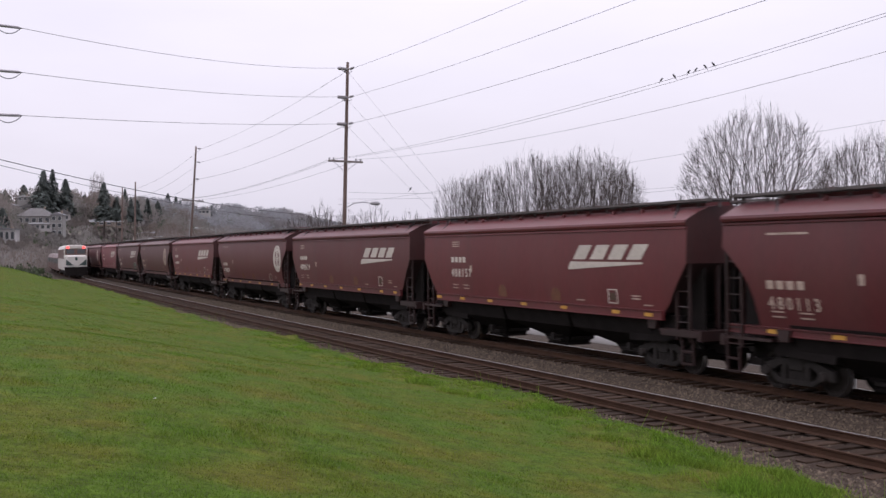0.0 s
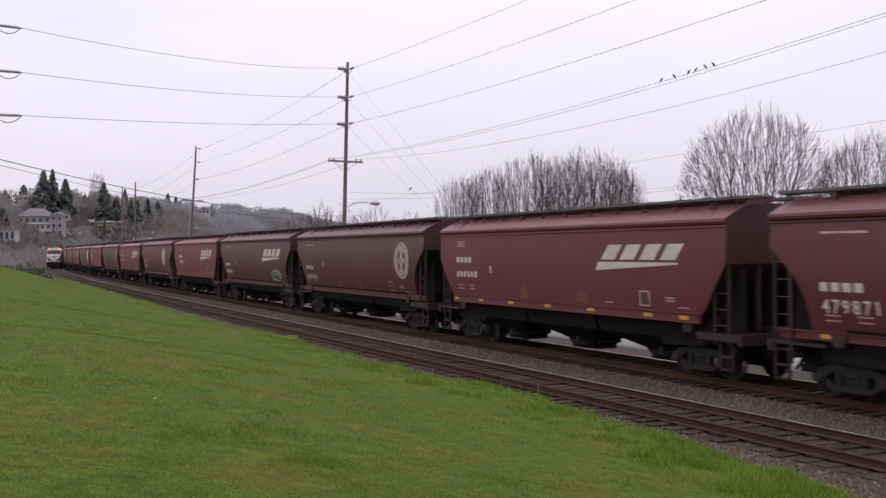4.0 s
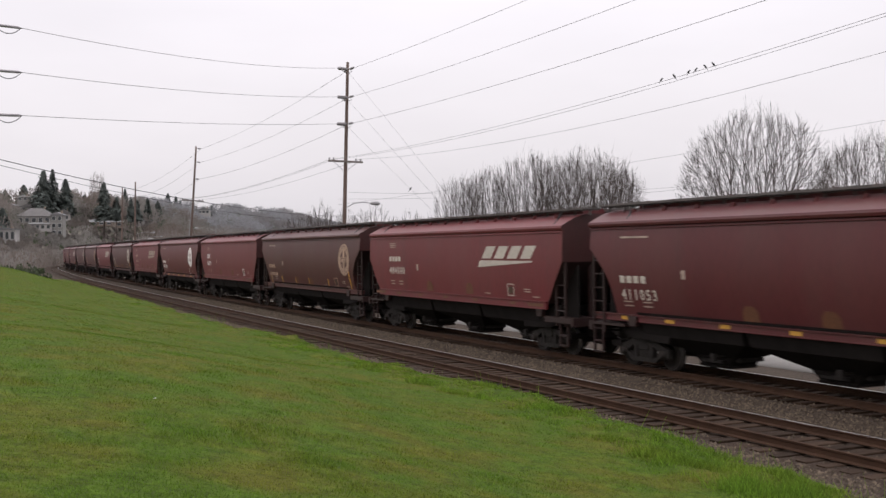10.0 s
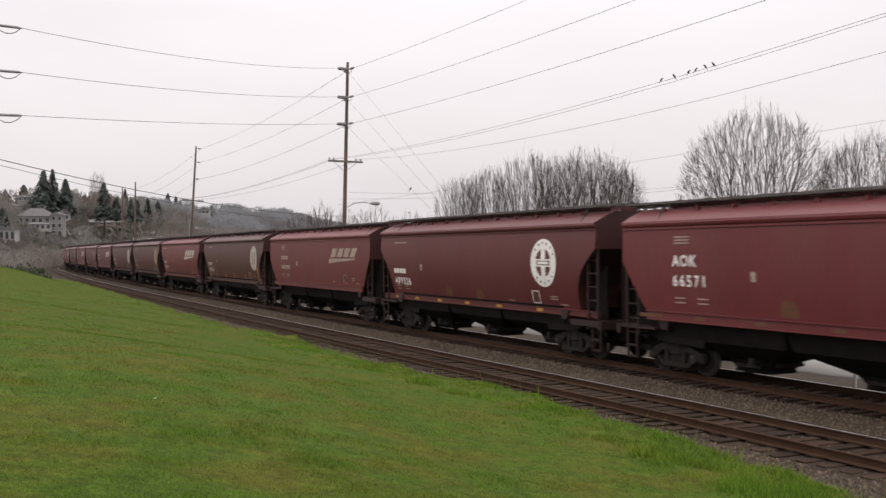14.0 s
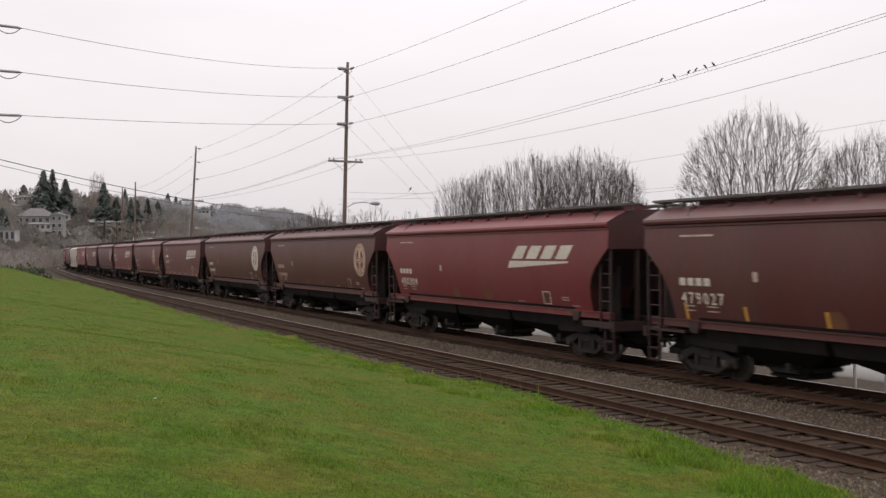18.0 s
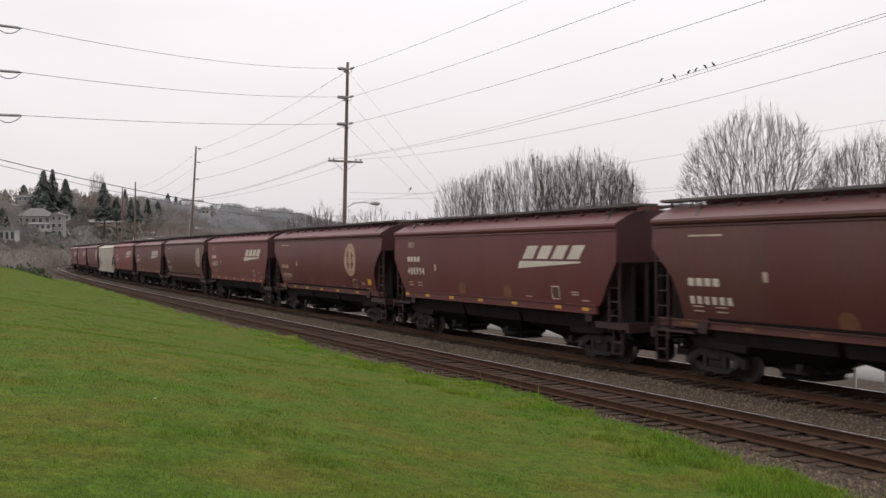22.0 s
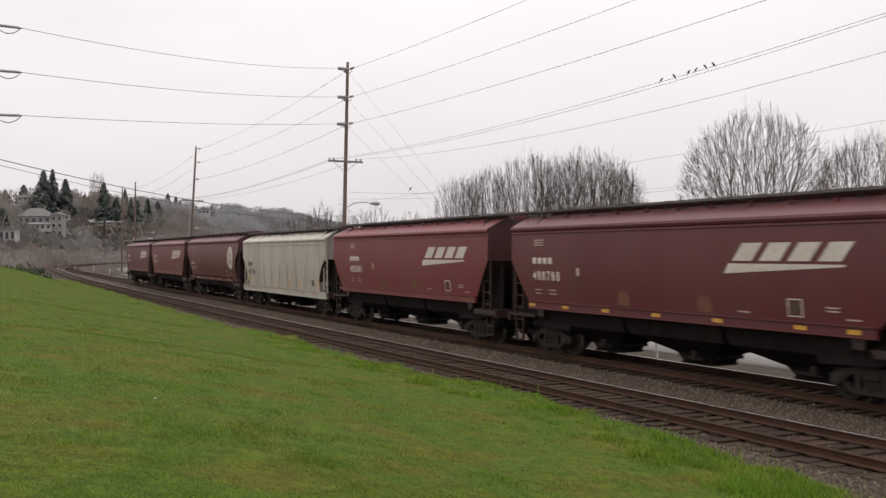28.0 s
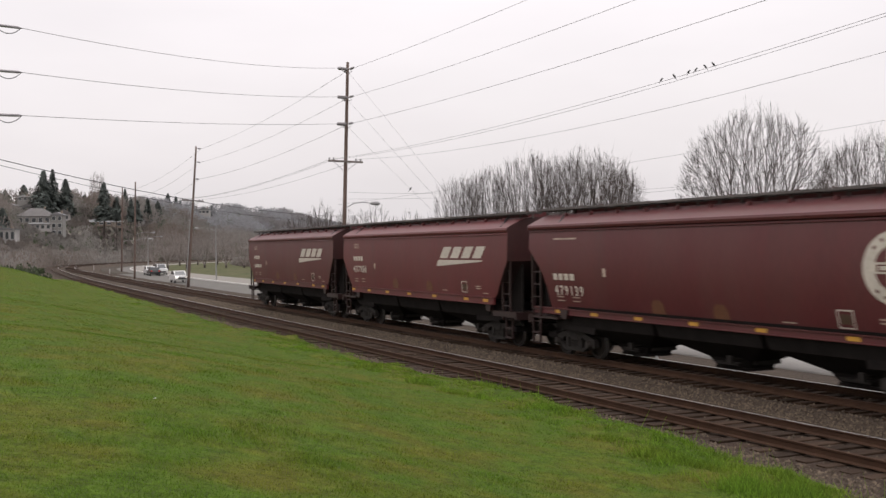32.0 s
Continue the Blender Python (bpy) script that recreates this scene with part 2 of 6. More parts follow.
class Shape:
    """Collects vertices and faces of simple solids for one mesh."""

    def __init__(self):
        self.v, self.f = [], []

    def add(self, verts, faces):
        n = len(self.v)
        self.v += [tuple(p) for p in verts]
        self.f += [tuple(i + n for i in f) for f in faces]
        return self

    def box(self, x0, x1, y0, y1, z0, z1, c=0.0):
        """A box; c chamfers the four edges along x."""
        if c:
            prof = [(y0 + c, z0), (y1 - c, z0), (y1, z0 + c), (y1, z1 - c), (y1 - c, z1), (y0 + c, z1), (y0, z1 - c), (y0, z0 + c)]
            return self.prism([(x0, p) for p in (prof,)][0][1], x0, x1)
        v = [(x, y, z) for x in (x0, x1) for y in (y0, y1) for z in (z0, z1)]
        return self.add(v, [(0, 1, 3, 2), (4, 6, 7, 5), (0, 4, 5, 1), (2, 3, 7, 6), (0, 2, 6, 4), (1, 5, 7, 3)])

    def prism(self, prof, x0, x1):
        """A (y, z) outline drawn along x."""
        k = len(prof)
        v = [(x0, y, z) for y, z in prof] + [(x1, y, z) for y, z in prof]
        f = [tuple(range(k))[::-1], tuple(range(k, 2 * k))]
        f += [(i, (i + 1) % k, k + (i + 1) % k, k + i) for i in range(k)]
        return self.add(v, f)

    def side(self, prof, y0, y1):
        """An (x, z) outline drawn along y."""
        k = len(prof)
        v = [(x, y0, z) for x, z in prof] + [(x, y1, z) for x, z in prof]
        f = [tuple(range(k)), tuple(range(k, 2 * k))[::-1]]
        f += [(i, k + i, k + (i + 1) % k, (i + 1) % k) for i in range(k)]
        return self.add(v, f)

    def tube(self, a, b, r0, r1=None, n=6, caps=True):
        a, b = Vector(a), Vector(b)
        r1 = r0 if r1 is None else r1
        d = (b - a).normalized()
        u = d.cross(Vector((0, 0, 1)) if abs(d.z) < 0.9 else Vector((1, 0, 0))).normalized()
        w = d.cross(u)
        v = []
        for p, r in ((a, r0), (b, r1)):
            for i in range(n):
                t = 2 * math.pi * i / n
                v.append(p + u * (r * math.cos(t)) + w * (r * math.sin(t)))
        f = [(i, (i + 1) % n, n + (i + 1) % n, n + i) for i in range(n)]
        if caps:
            f += [tuple(range(n))[::-1], tuple(range(n, 2 * n))]
        return self.add(v, f)

    def lathe(self, prof, axis="y", n=20, at=(0, 0, 0)):
        """(along, radius) pairs turned round an axis."""
        v, f = [], []
        for a, r in prof:
            for i in range(n):
                t = 2 * math.pi * i / n
                c, s = r * math.cos(t), r * math.sin(t)
                p = {"x": (a, c, s), "y": (c, a, s), "z": (c, s, a)}[axis]
                v.append((p[0] + at[0], p[1] + at[1], p[2] + at[2]))
        for j in range(len(prof) - 1):
            f += [(j * n + i, j * n + (i + 1) % n, (j + 1) * n + (i + 1) % n, (j + 1) * n + i) for i in range(n)]
        f += [tuple(range(n))[::-1], tuple(range((len(prof) - 1) * n, len(prof) * n))]
        return self.add(v, f)

    def mesh(self, name, m, smooth=False):
        me = mesh_from(name, self.v, self.f, m, smooth=smooth)
        bm = bmesh.new()
        bm.from_mesh(me)
        bmesh.ops.recalc_face_normals(bm, faces=bm.faces)
        bm.to_mesh(me)
        bm.free()
        return me


# ---- the line of the tracks ----
# s runs away from the camera along the far track, 0 at the foot of the perpendicular; lat is to the right of it.
SPACING = 4.776
S_ARR = np.arange(-520.0, 700.0, 1.0)


def _line():
    k = 0.00022 + (0.00337 - 0.00022) * np.clip((S_ARR - 191.9) / 98.2, 0, 1)
    i0 = int(-S_ARR[0])
    head = np.concatenate([[0], np.cumsum((k[1:] + k[:-1]) / 2)])
    head += radians(-25.929) - head[i0]
    x = np.concatenate([[0], np.cumsum((np.sin(head[1:]) + np.sin(head[:-1])) / 2)])
    y = np.concatenate([[0], np.cumsum((np.cos(head[1:]) + np.cos(head[:-1])) / 2)])
    d = 14.335 + SPACING
    x += d * math.cos(radians(-25.929)) - x[i0]
    y += -d * math.sin(radians(-25.929)) - y[i0]
    return x, y, head


LX, LY, LH = _line()


def tk_array(s, lat):
    """Plan points of track coordinates, for arrays."""
    h = np.interp(s, S_ARR, LH)
    return np.interp(s, S_ARR, LX) + lat * np.cos(h), np.interp(s, S_ARR, LY) - lat * np.sin(h)


def tk(s, lat=0.0, z=0.0):
    h = float(np.interp(s, S_ARR, LH))
    return (float(np.interp(s, S_ARR, LX)) + lat * math.cos(h), float(np.interp(s, S_ARR, LY)) - lat * math.sin(h), z)


def heading(s):
    return float(np.interp(s, S_ARR, LH))


def car_pose(s, lat=0.0, half=6.6):
    """A vehicle whose two bogies stand on the track; its +x faces the coming camera."""
    a, b = Vector(tk(s - half, lat)), Vector(tk(s + half, lat))
    d, c = (a - b).normalized(), (a + b) / 2
    return pose(c.x, c.y, 0, 0, 0, math.degrees(math.atan2(d.y, d.x)))


def to_track(X, Y):
    """Track coordinates of plan points (arrays), on the straight."""
    h = radians(-25.929)
    dx, dy = X - LX[520], Y - LY[520]
    return dx * math.sin(h) + dy * math.cos(h), dx * math.cos(h) - dy * math.sin(h)


def strip(name, lats_z, s_list, m, label, kind="structure", jitter=0.0):
    """A sheet along the track from a cross profile of (lat, z)."""
    v, f = [], []
    k = len(lats_z)
    rnd = random.Random(len(name))
    for s in s_list:
        for lat, z in lats_z:
            v.append(tk(s, lat + rnd.uniform(-jitter, jitter), z + rnd.uniform(-jitter, jitter) * 0.4))
    for i in range(len(s_list) - 1):
        f += [(i * k + j, i * k + j + 1, (i + 1) * k + j + 1, (i + 1) * k + j) for j in range(k - 1)]
    return tagged(new(name, mesh_from(name, v, f, m, smooth=True)), label, kind=kind)


# ---- terrain ----
def smooth(t):
    t = np.clip(t, 0, 1)
    return t * t * (3 - 2 * t)


RIDGE_A = [-42.0, -24.0, -19.0, -14.0, -11.0, -8.5, -6.0, -2.0, 20.0, 50.0]
RIDGE_D = [520, 560, 620, 760, 900, 1150, 1400, 1500, 1500, 1500]
RIDGE_H = [24, 25, 27, 28, 30, 34, 25, 6, 3, 3]


def land(X, Y):
    """Height of the land: low flat ground round the line, wooded hills beyond."""
    X, Y = np.asarray(X, float), np.asarray(Y, float)
    R = np.hypot(X, Y) + 1e-6
    A = np.degrees(np.arctan2(X, np.maximum(Y, 1e-6)))
    A = np.where(Y < 0, 60, A)
    rd, rh = np.interp(A, RIDGE_A, RIDGE_D), np.interp(A, RIDGE_A, RIDGE_H)
    r0 = np.interp(A, [-30, -24, -19, -15, -8], [240, 260, 400, 540, 600])
    t = (R - r0) / np.maximum(rd - r0, 1)
    return -1.1 + rh * smooth(t)


def build_ground():
    radii = np.concatenate([[0.5], np.geomspace(3, 4500, 90)])
    ang = np.radians(np.concatenate([np.arange(-45, 45, 1.0), np.arange(45, 315, 9.0)]))
    v, f = [], []
    for r in radii:
        X, Y = r * np.sin(ang), r * np.cos(ang)
        Z = land(X, Y)
        v += list(zip(X, Y, Z))
    k = len(ang)
    for i in range(len(radii) - 1):
        f += [(i * k + j, i * k + (j + 1) % k, (i + 1) * k + (j + 1) % k, (i + 1) * k + j) for j in range(k)]
    tagged(new("ground", mesh_from("ground", v, f, M_EARTH, smooth=True)), "brown and green winter ground with low hills", kind="structure")


build_ground()

# trackbed: one ballast sheet under both tracks
S_BED = [float(s) for s in np.concatenate([np.arange(-480, -60, 10.0), np.arange(-60, 60, 1.0), np.arange(60, 690, 4.0)])]
strip("trackbed", [(-9.5, -0.9), (-8.0, -0.35), (-7.2, -0.20), (-6.25, -0.215), (-5.5, -0.222), (-4.1, -0.222), (-3.35, -0.215), (-3.0, -0.22), (-2.4, -0.27),
                   (-1.7, -0.23), (-1.45, -0.23), (-0.7, -0.255), (0.7, -0.255), (1.45, -0.23), (1.8, -0.23), (2.6, -0.34), (4.2, -0.74), (6.85, -0.76), (6.95, -1.3)], S_BED, M_BALLAST,
      "grey-brown crushed stone ballast under two tracks", jitter=0.03)
bed_mesh = bpy.data.objects["trackbed"].data
bed_mesh.materials.append(M_OILY)
for p in bed_mesh.polygons:
    if p.index % 18 in (3, 4, 5, 10, 11, 12):
        p.material_index = 1


def shift(s):
    """The tracks draw together round the curve."""
    return 1.27 * float(smooth((s - 120) / 110))


def rail(name, lat, label):
    prof = [(-0.07, -0.17), (-0.07, -0.155), (-0.012, -0.13), (-0.012, -0.045), (-0.036, -0.03), (-0.036, -0.004),
            (0.036, -0.004), (0.036, -0.03), (0.012, -0.045), (0.012, -0.13), (0.07, -0.155), (0.07, -0.17)]
    s_list = [float(s) for s in np.concatenate([np.arange(-480, 200, 5.0), np.arange(200, 690, 3.0)])]
    v, f, k = [], [], len(prof)
    for s in s_list:
        v += [tk(s, lat + (shift(s) if lat < -2 else 0) + a, z) for a, z in prof]
    for i in range(len(s_list) - 1):
        f += [(i * k + j, i * k + (j + 1) % k, (i + 1) * k + (j + 1) % k, (i + 1) * k + j) for j in range(k)]
    ob = tagged(new(name, mesh_from(name, v, f, M_RAIL)), label, kind="structure")
    v, f = [], []
    for s in s_list:
        v += [tk(s, lat + (shift(s) if lat < -2 else 0) + a, z) for a, z in ((-0.03, -0.002), (-0.026, 0.0), (0.026, 0.0), (0.03, -0.002))]
    for i in range(len(s_list) - 1):
        f += [(i * 4 + j, i * 4 + j + 1, (i + 1) * 4 + j + 1, (i + 1) * 4 + j) for j in range(3)]
    put("running_surface", mesh_from("running_surface", v, f, M_RAILTOP if lat in (-SPACING + 0.7535, 0.7535) else M_RAIL), ob)
    return ob


RAILS = [rail("rail", lat, "rusty steel rail with a polished top") for lat in (-SPACING - 0.7535, -SPACING + 0.7535, -0.7535, 0.7535)]


def lawn_edge(s):
    """Where the turf ends beside the near track; it bulges and recedes."""
    return np.interp(s, [9, 11.4, 13.2, 16.5, 19, 21, 24.2, 26.5, 31.3, 38.2, 45, 58, 83, 130],
                     [-8.2, -7.98, -7.55, -7.38, -7.0, -7.12, -7.02, -7.5, -7.5, -6.92, -7.6, -7.5, -6.98, -6.8])


def lawn_z(s, lat):
    """The grass bank: a lip beside the tracks, rising to a level lawn, with a mound farther along."""
    edge = lawn_edge(s)
    e = edge - lat
    z = 0.03 + 0.20 * smooth(e / 1.3) + 1.72 * smooth(e / 13.0) * 0.75 + 0.43 * smooth((e - 1) / 11.0)
    z = z + 0.72 * np.exp(-((s - 104) / 26) ** 2 - ((lat + 14.5) / 4.6) ** 2)
    z = z - 2.6 * smooth((s - 125) / 40)
    return z


def lawn_bump(s, lat):
    """Hummocks, strongest along the edge of the turf."""
    amp = np.clip(1 - (lawn_edge(s) - lat - 0.9) / 1.6, 0.05, 1.0)
    return 0.015 * vnoise(np.multiply(s, 0.9), np.multiply(lat, 0.9), 1) + 0.17 * np.maximum(0, vnoise(np.multiply(s, 1.3), np.multiply(lat, 1.7), 3) + 0.15) * amp


def build_lawn():
    ss = np.concatenate([np.arange(-25, 60, 0.5), np.arange(60, 175, 1.5)])
    ll = 0.1 - np.concatenate([[0, 0.15, 0.3, 0.5, 0.7], np.arange(1, 24, 0.5), np.arange(24, 60, 3)])
    rnd = np.random.RandomState(4)
    v, f = [], []
    k = len(ll)
    for s in ss:
        wob = 0.10 * math.sin(s * 2.3 + 1) + 0.09 * math.sin(s * 5.1)
        for j, lat in enumerate(ll):
            lat = lat + float(lawn_edge(s))
            la = lat + wob * max(0, 1 - j / 8)
            z = float(lawn_z(s, lat))
            if j == 0:
                z = -0.6
            z += float(lawn_bump(float(s), float(lat)))
            v.append(tk(s, la, z))
    for i in range(len(ss) - 1):
        f += [(i * k + j, (i + 1) * k + j, (i + 1) * k + j + 1, i * k + j + 1) for j in range(k - 1)]
    tagged(new("lawn", mesh_from("lawn", v, f, M_LAWN, smooth=True)), "mown green lawn on a bank with yellowed patches", kind="structure")


build_lawn()

# road behind the far track
S_ROAD = [float(s) for s in np.concatenate([np.arange(-480, 0, 12.0), np.arange(0, 480, 4.0)])]
strip("road", [(6.4, -0.79), (9.2, -0.75), (13.4, -0.78)], S_ROAD, M_ROAD, "pale wet two-lane road beside the railway")
strip("pavement", [(6.8, -1.0), (6.8, -0.70), (11.0, -0.68), (11.0, -0.9)], [float(s) for s in np.arange(-80, 76, 4.0)], M_PAVE, "pale wet concrete pavement beside the railway")
M_VERGE = mat("brown_trackside_earth", (0.052, 0.044, 0.035), 0.95, var=0.4, scale=1.2, fine=12, bump=0.5, coord="World", spec=0.1)
strip("verge", [(6.3, -0.95), (6.4, -0.70), (8.4, -0.67), (10.2, -0.69), (10.3, -0.9)], [float(s) for s in np.arange(205, 480, 4.0)], M_VERGE, "brown bare earth between the track and the road")
strip("kerb", [(13.4, -0.78), (13.4, -0.63), (13.6, -0.63), (13.6, -1.0)], S_ROAD, M_KERB, "concrete kerb between road and path")
strip("path", [(13.6, -0.66), (19.5, -0.64)], S_ROAD, M_WALK, "brown gravel path beside the road")
strip("park_grass", [(19.5, -0.65), (24, -0.5), (46, -0.3), (60, -0.9)], S_ROAD, M_PARK, "strip of green park grass behind the path")


# sleepers: single ones along the near stretch, the rest joined
BED = bpy.data.objects["trackbed"]
TIE_MESH = Shape().box(-1.3, 1.3, -0.115, 0.115, -0.20, 0.0, 0.012).mesh("tie", M_TIE)
rnd = random.Random(11)
for i in range(288):
    s = 3.0 + 0.51 * i
    x, y, _ = tk(s + rnd.uniform(-0.03, 0.03), -SPACING + shift(s) + rnd.uniform(-0.06, 0.06), -0.172 + rnd.uniform(-0.012, 0.006))
    put("tie", TIE_MESH, BED, pose(x, y, -0.186 + rnd.uniform(-0.022, 0.006), 0, rnd.uniform(-0.5, 0.5), -math.degrees(heading(s)) + rnd.uniform(-1.5, 1.5)))
far_ties = Shape()
for s in np.concatenate([np.arange(-60, 330, 0.51)]):
    h = heading(float(s))
    cx, cy, _ = tk(float(s))
    ax, ay = math.cos(h), -math.sin(h)
    bx, by = math.sin(h), math.cos(h)
    z1 = -0.172 + rnd.uniform(-0.012, 0.004)
    v = [(cx + ax * a + bx * b, cy + ay * a + by * b, z) for a in (-1.3, 1.3) for b in (-0.115, 0.115) for z in (-0.36, z1)]
    far_ties.add(v, [(0, 1, 3, 2), (4, 6, 7, 5), (0, 4, 5, 1), (2, 3, 7, 6), (1, 5, 7, 3)])
put("ties", mesh_from("ties", far_ties.v, far_ties.f, M_TIES), BED)["kind"] = "stuff"


def scatter_stones():
    """Loose stones: four-sided lumps, thick between and beside the tracks."""
    rs = np.random.RandomState(3)
    n = 95000
    s = 4 + 80 * rs.rand(n) ** 1.7
    lat = -8.2 + 9.6 * rs.rand(n)
    bed = np.abs(lat + SPACING) < 1.35
    keep = (~bed | (rs.rand(n) < 0.08)) & ~((np.abs(lat) < 1.3) & (rs.rand(n) < 0.5)) & (np.abs(np.abs(lat + SPACING) - 0.7535) > 0.1)
    s, lat, bed = s[keep], lat[keep], bed[keep]
    z = np.interp(lat, [-8.2, -8.0, -7.2, -6.25, -5.5, -4.1, -3.35, -3.0, -2.4, -1.7, 1.4], [-0.42, -0.35, -0.20, -0.215, -0.222, -0.222, -0.215, -0.22, -0.27, -0.23, -0.23]) + rs.uniform(-0.005, 0.015, len(s))
    x, y = tk_array(s, lat)
    r = rs.uniform(0.016, 0.040, len(s)) * (1 + s / 120)
    c = np.stack([x, y, z], 1)
    a0 = rs.uniform(0, 6.283, len(s))
    base = []
    for k in range(4):
        a = a0 + k * 1.571 + rs.uniform(-0.4, 0.4, len(s))
        q = r * rs.uniform(0.7, 1.3, len(s))
        base.append(c + np.stack([q * np.cos(a), q * np.sin(a), -0.3 * r], 1))
    top = c + np.stack([rs.uniform(-0.4, 0.4, len(s)) * r, rs.uniform(-0.4, 0.4, len(s)) * r, r * rs.uniform(0.5, 1.1, len(s))], 1)
    v = np.concatenate([np.stack(base, 1), top[:, None]], 1).reshape(-1, 3)
    me = bpy.data.meshes.new("ballast_stones")
    m, k = len(s), np.arange(len(s)) * 5
    me.vertices.add(5 * m)
    me.vertices.foreach_set("co", v.astype(np.float32).ravel())
    loops = np.stack([np.stack([k + i, k + (i + 1) % 4, k + 4], 1) for i in range(4)], 1).reshape(-1, 3)
    me.loops.add(loops.size)
    me.loops.foreach_set("vertex_index", loops.astype(np.int32).ravel())
    me.polygons.add(len(loops))
    me.polygons.foreach_set("loop_start", np.arange(0, loops.size, 3, dtype=np.int32))
    me.polygons.foreach_set("loop_total", np.full(len(loops), 3, np.int32))
    me.materials.append(M_STONE)
    me.update(calc_edges=True)
    tagged(new("ballast_stones", me), "loose grey-brown ballast stones", "gravel", kind="stuff")


scatter_stones()


def scatter_grass():
    """Short uneven turf near the camera, rank tufts along the lip of the bank."""
    rs = np.random.RandomState(9)

    def blades(s, lat, h, w, lean):
        x, y = tk_array(s, lat)
        z = lawn_z(s, lat) + lawn_bump(s, lat) - 0.012
        n = len(s)
        a, b, q = rs.uniform(0, 6.283, n), rs.uniform(0, 6.283, n), rs.uniform(0.2, 1.0, n) * h * lean
        dx, dy = np.cos(a) * w, np.sin(a) * w
        return np.stack([np.stack([x - dx, y - dy, z], 1), np.stack([x + dx, y + dy, z], 1), np.stack([x + np.cos(b) * q, y + np.sin(b) * q, z + h], 1)], 1)

    n = 820000
    d = 5.8 + 115 * rs.rand(n) ** 2.2
    ang = radians(26) * (2 * rs.rand(n) - 1)
    s, lat = to_track(d * np.sin(ang), d * np.cos(ang))
    ok = lat < lawn_edge(s) + 0.05
    s, lat, d = s[ok], lat[ok], d[ok]
    # tussocks a hand or two across stand proud of the mown turf
    tuss = np.maximum(0, vnoise(s * 3.1, lat * 3.1, 7) * 0.6 + vnoise(s * 1.2, lat * 1.2, 8) * 0.6)
    h = rs.uniform(0.016, 0.048, len(s)) * (0.8 + 0.9 * tuss)
    w = rs.uniform(0.0025, 0.0055, len(s)) * (0.6 + 0.055 * d)
    turf = blades(s, lat, h, w, 1.0)
    parts = []
    m = 6400
    s0 = 5 + 68 * rs.rand(m) ** 1.5
    l0 = lawn_edge(s0) - 2.1 * rs.rand(m) ** 1.5 - 0.02
    patch = vnoise(s0 * 0.8, l0 * 1.1, 5) + 0.5 * vnoise(s0 * 2.3, l0 * 2.3, 2)
    ok = ((patch > 0.08) | (rs.rand(m) < 0.16)) & (rs.rand(m) < np.clip(1.5 - s0 / 40, 0.2, 1))
    s0, l0, patch = s0[ok], l0[ok], patch[ok]
    big = (rs.uniform(0.06, 0.14, len(s0)) + 0.30 * np.maximum(0, patch) * rs.rand(len(s0))) * np.clip(1.15 - s0 / 36, 0.22, 1)
    k = 34
    s = np.repeat(s0, k) + rs.normal(size=len(s0) * k) * 0.11
    lat = np.repeat(l0, k) + rs.normal(size=len(s0) * k) * 0.10
    parts.append(blades(s, lat, np.repeat(big, k) * rs.uniform(0.45, 1.2, len(s)), rs.uniform(0.004, 0.008, len(s)) * (1 + s / 45), 1.0))
    # a few long stalks
    m = 260
    s0 = 6 + 60 * rs.rand(m) ** 1.4
    l0 = lawn_edge(s0) - 0.9 * rs.rand(m) + 0.1
    parts.append(blades(s0, l0, rs.uniform(0.25, 0.5, m), np.full(m, 0.006), 0.6))
    tagged(new("grass_blades", tri_mesh("grass_blades", turf, M_BLADE)), "short green lawn grass blades on the bank", "grass", kind="stuff")
    tagged(new("rank_grass", tri_mesh("rank_grass", np.concatenate(parts), M_TUFT)), "rank bright green tufts along the lawn's edge", "grass", kind="stuff")


scatter_grass()


# ---- the grain train ----
SPEED = 13.9425
# coupling points along the train at 30 s, from the head
JOINTS = [-415.6, -397.52, -379.47, -361.6, -343.3, -325.19, -306.56, -288.4, -270.43, -252.08, -233.97, -215.93, -197.9, -179.72,
          -161.81, -143.0, -124.4, -106.22, -87.73, -69.53, -51.2, -33.1, -14.55, 4.0, 21.84, 39.9, 58.3, 76.2, 94.3]
CACHE = {}


def cached(key, make):
    if key not in CACHE:
        CACHE[key] = make()
    return CACHE[key]


HALF = {"L": 8.22, "E": 8.48, "G": 8.34}  # half length of the body
SILL = {"L": (1.47, 1.73), "E": (1.34, 1.54), "G": (0.93, 1.29)}


def loft(stations, m, name, soft=0.0):
    """Joins cross outlines [(x, [(y, z)...])...] of equal length into a closed body; soft: smooth below that angle."""
    sh = Shape()
    k = len(stations[0][1])
    v = [(x, y, z) for x, pr in stations for y, z in pr]
    f = [tuple(range(k)), tuple(range((len(stations) - 1) * k, len(stations) * k))]
    for i in range(len(stations) - 1):
        f += [(i * k + j, i * k + (j + 1) % k, (i + 1) * k + (j + 1) % k, (i + 1) * k + j) for j in range(k)]
    me = sh.add(v, f).mesh(name, m, smooth=soft > 0)
    if soft:
        bm = bmesh.new()
        bm.from_mesh(me)
        for e in bm.edges:
            e.smooth = len(e.link_faces) == 2 and e.calc_face_angle(3) < soft
        bm.to_mesh(me)
        bm.free()
    return me


def side_y(kind, z):
    """Half width of the side sheet at a height: round-bellied on the E cars, flatter on the rest."""
    deep = {"E": 0.155, "L": 0.075, "G": 0.05}[kind]
    return 1.615 - deep * ((z - 3.05) / 1.35) ** 2 * (0.8 if z > 3.05 else 1.2)


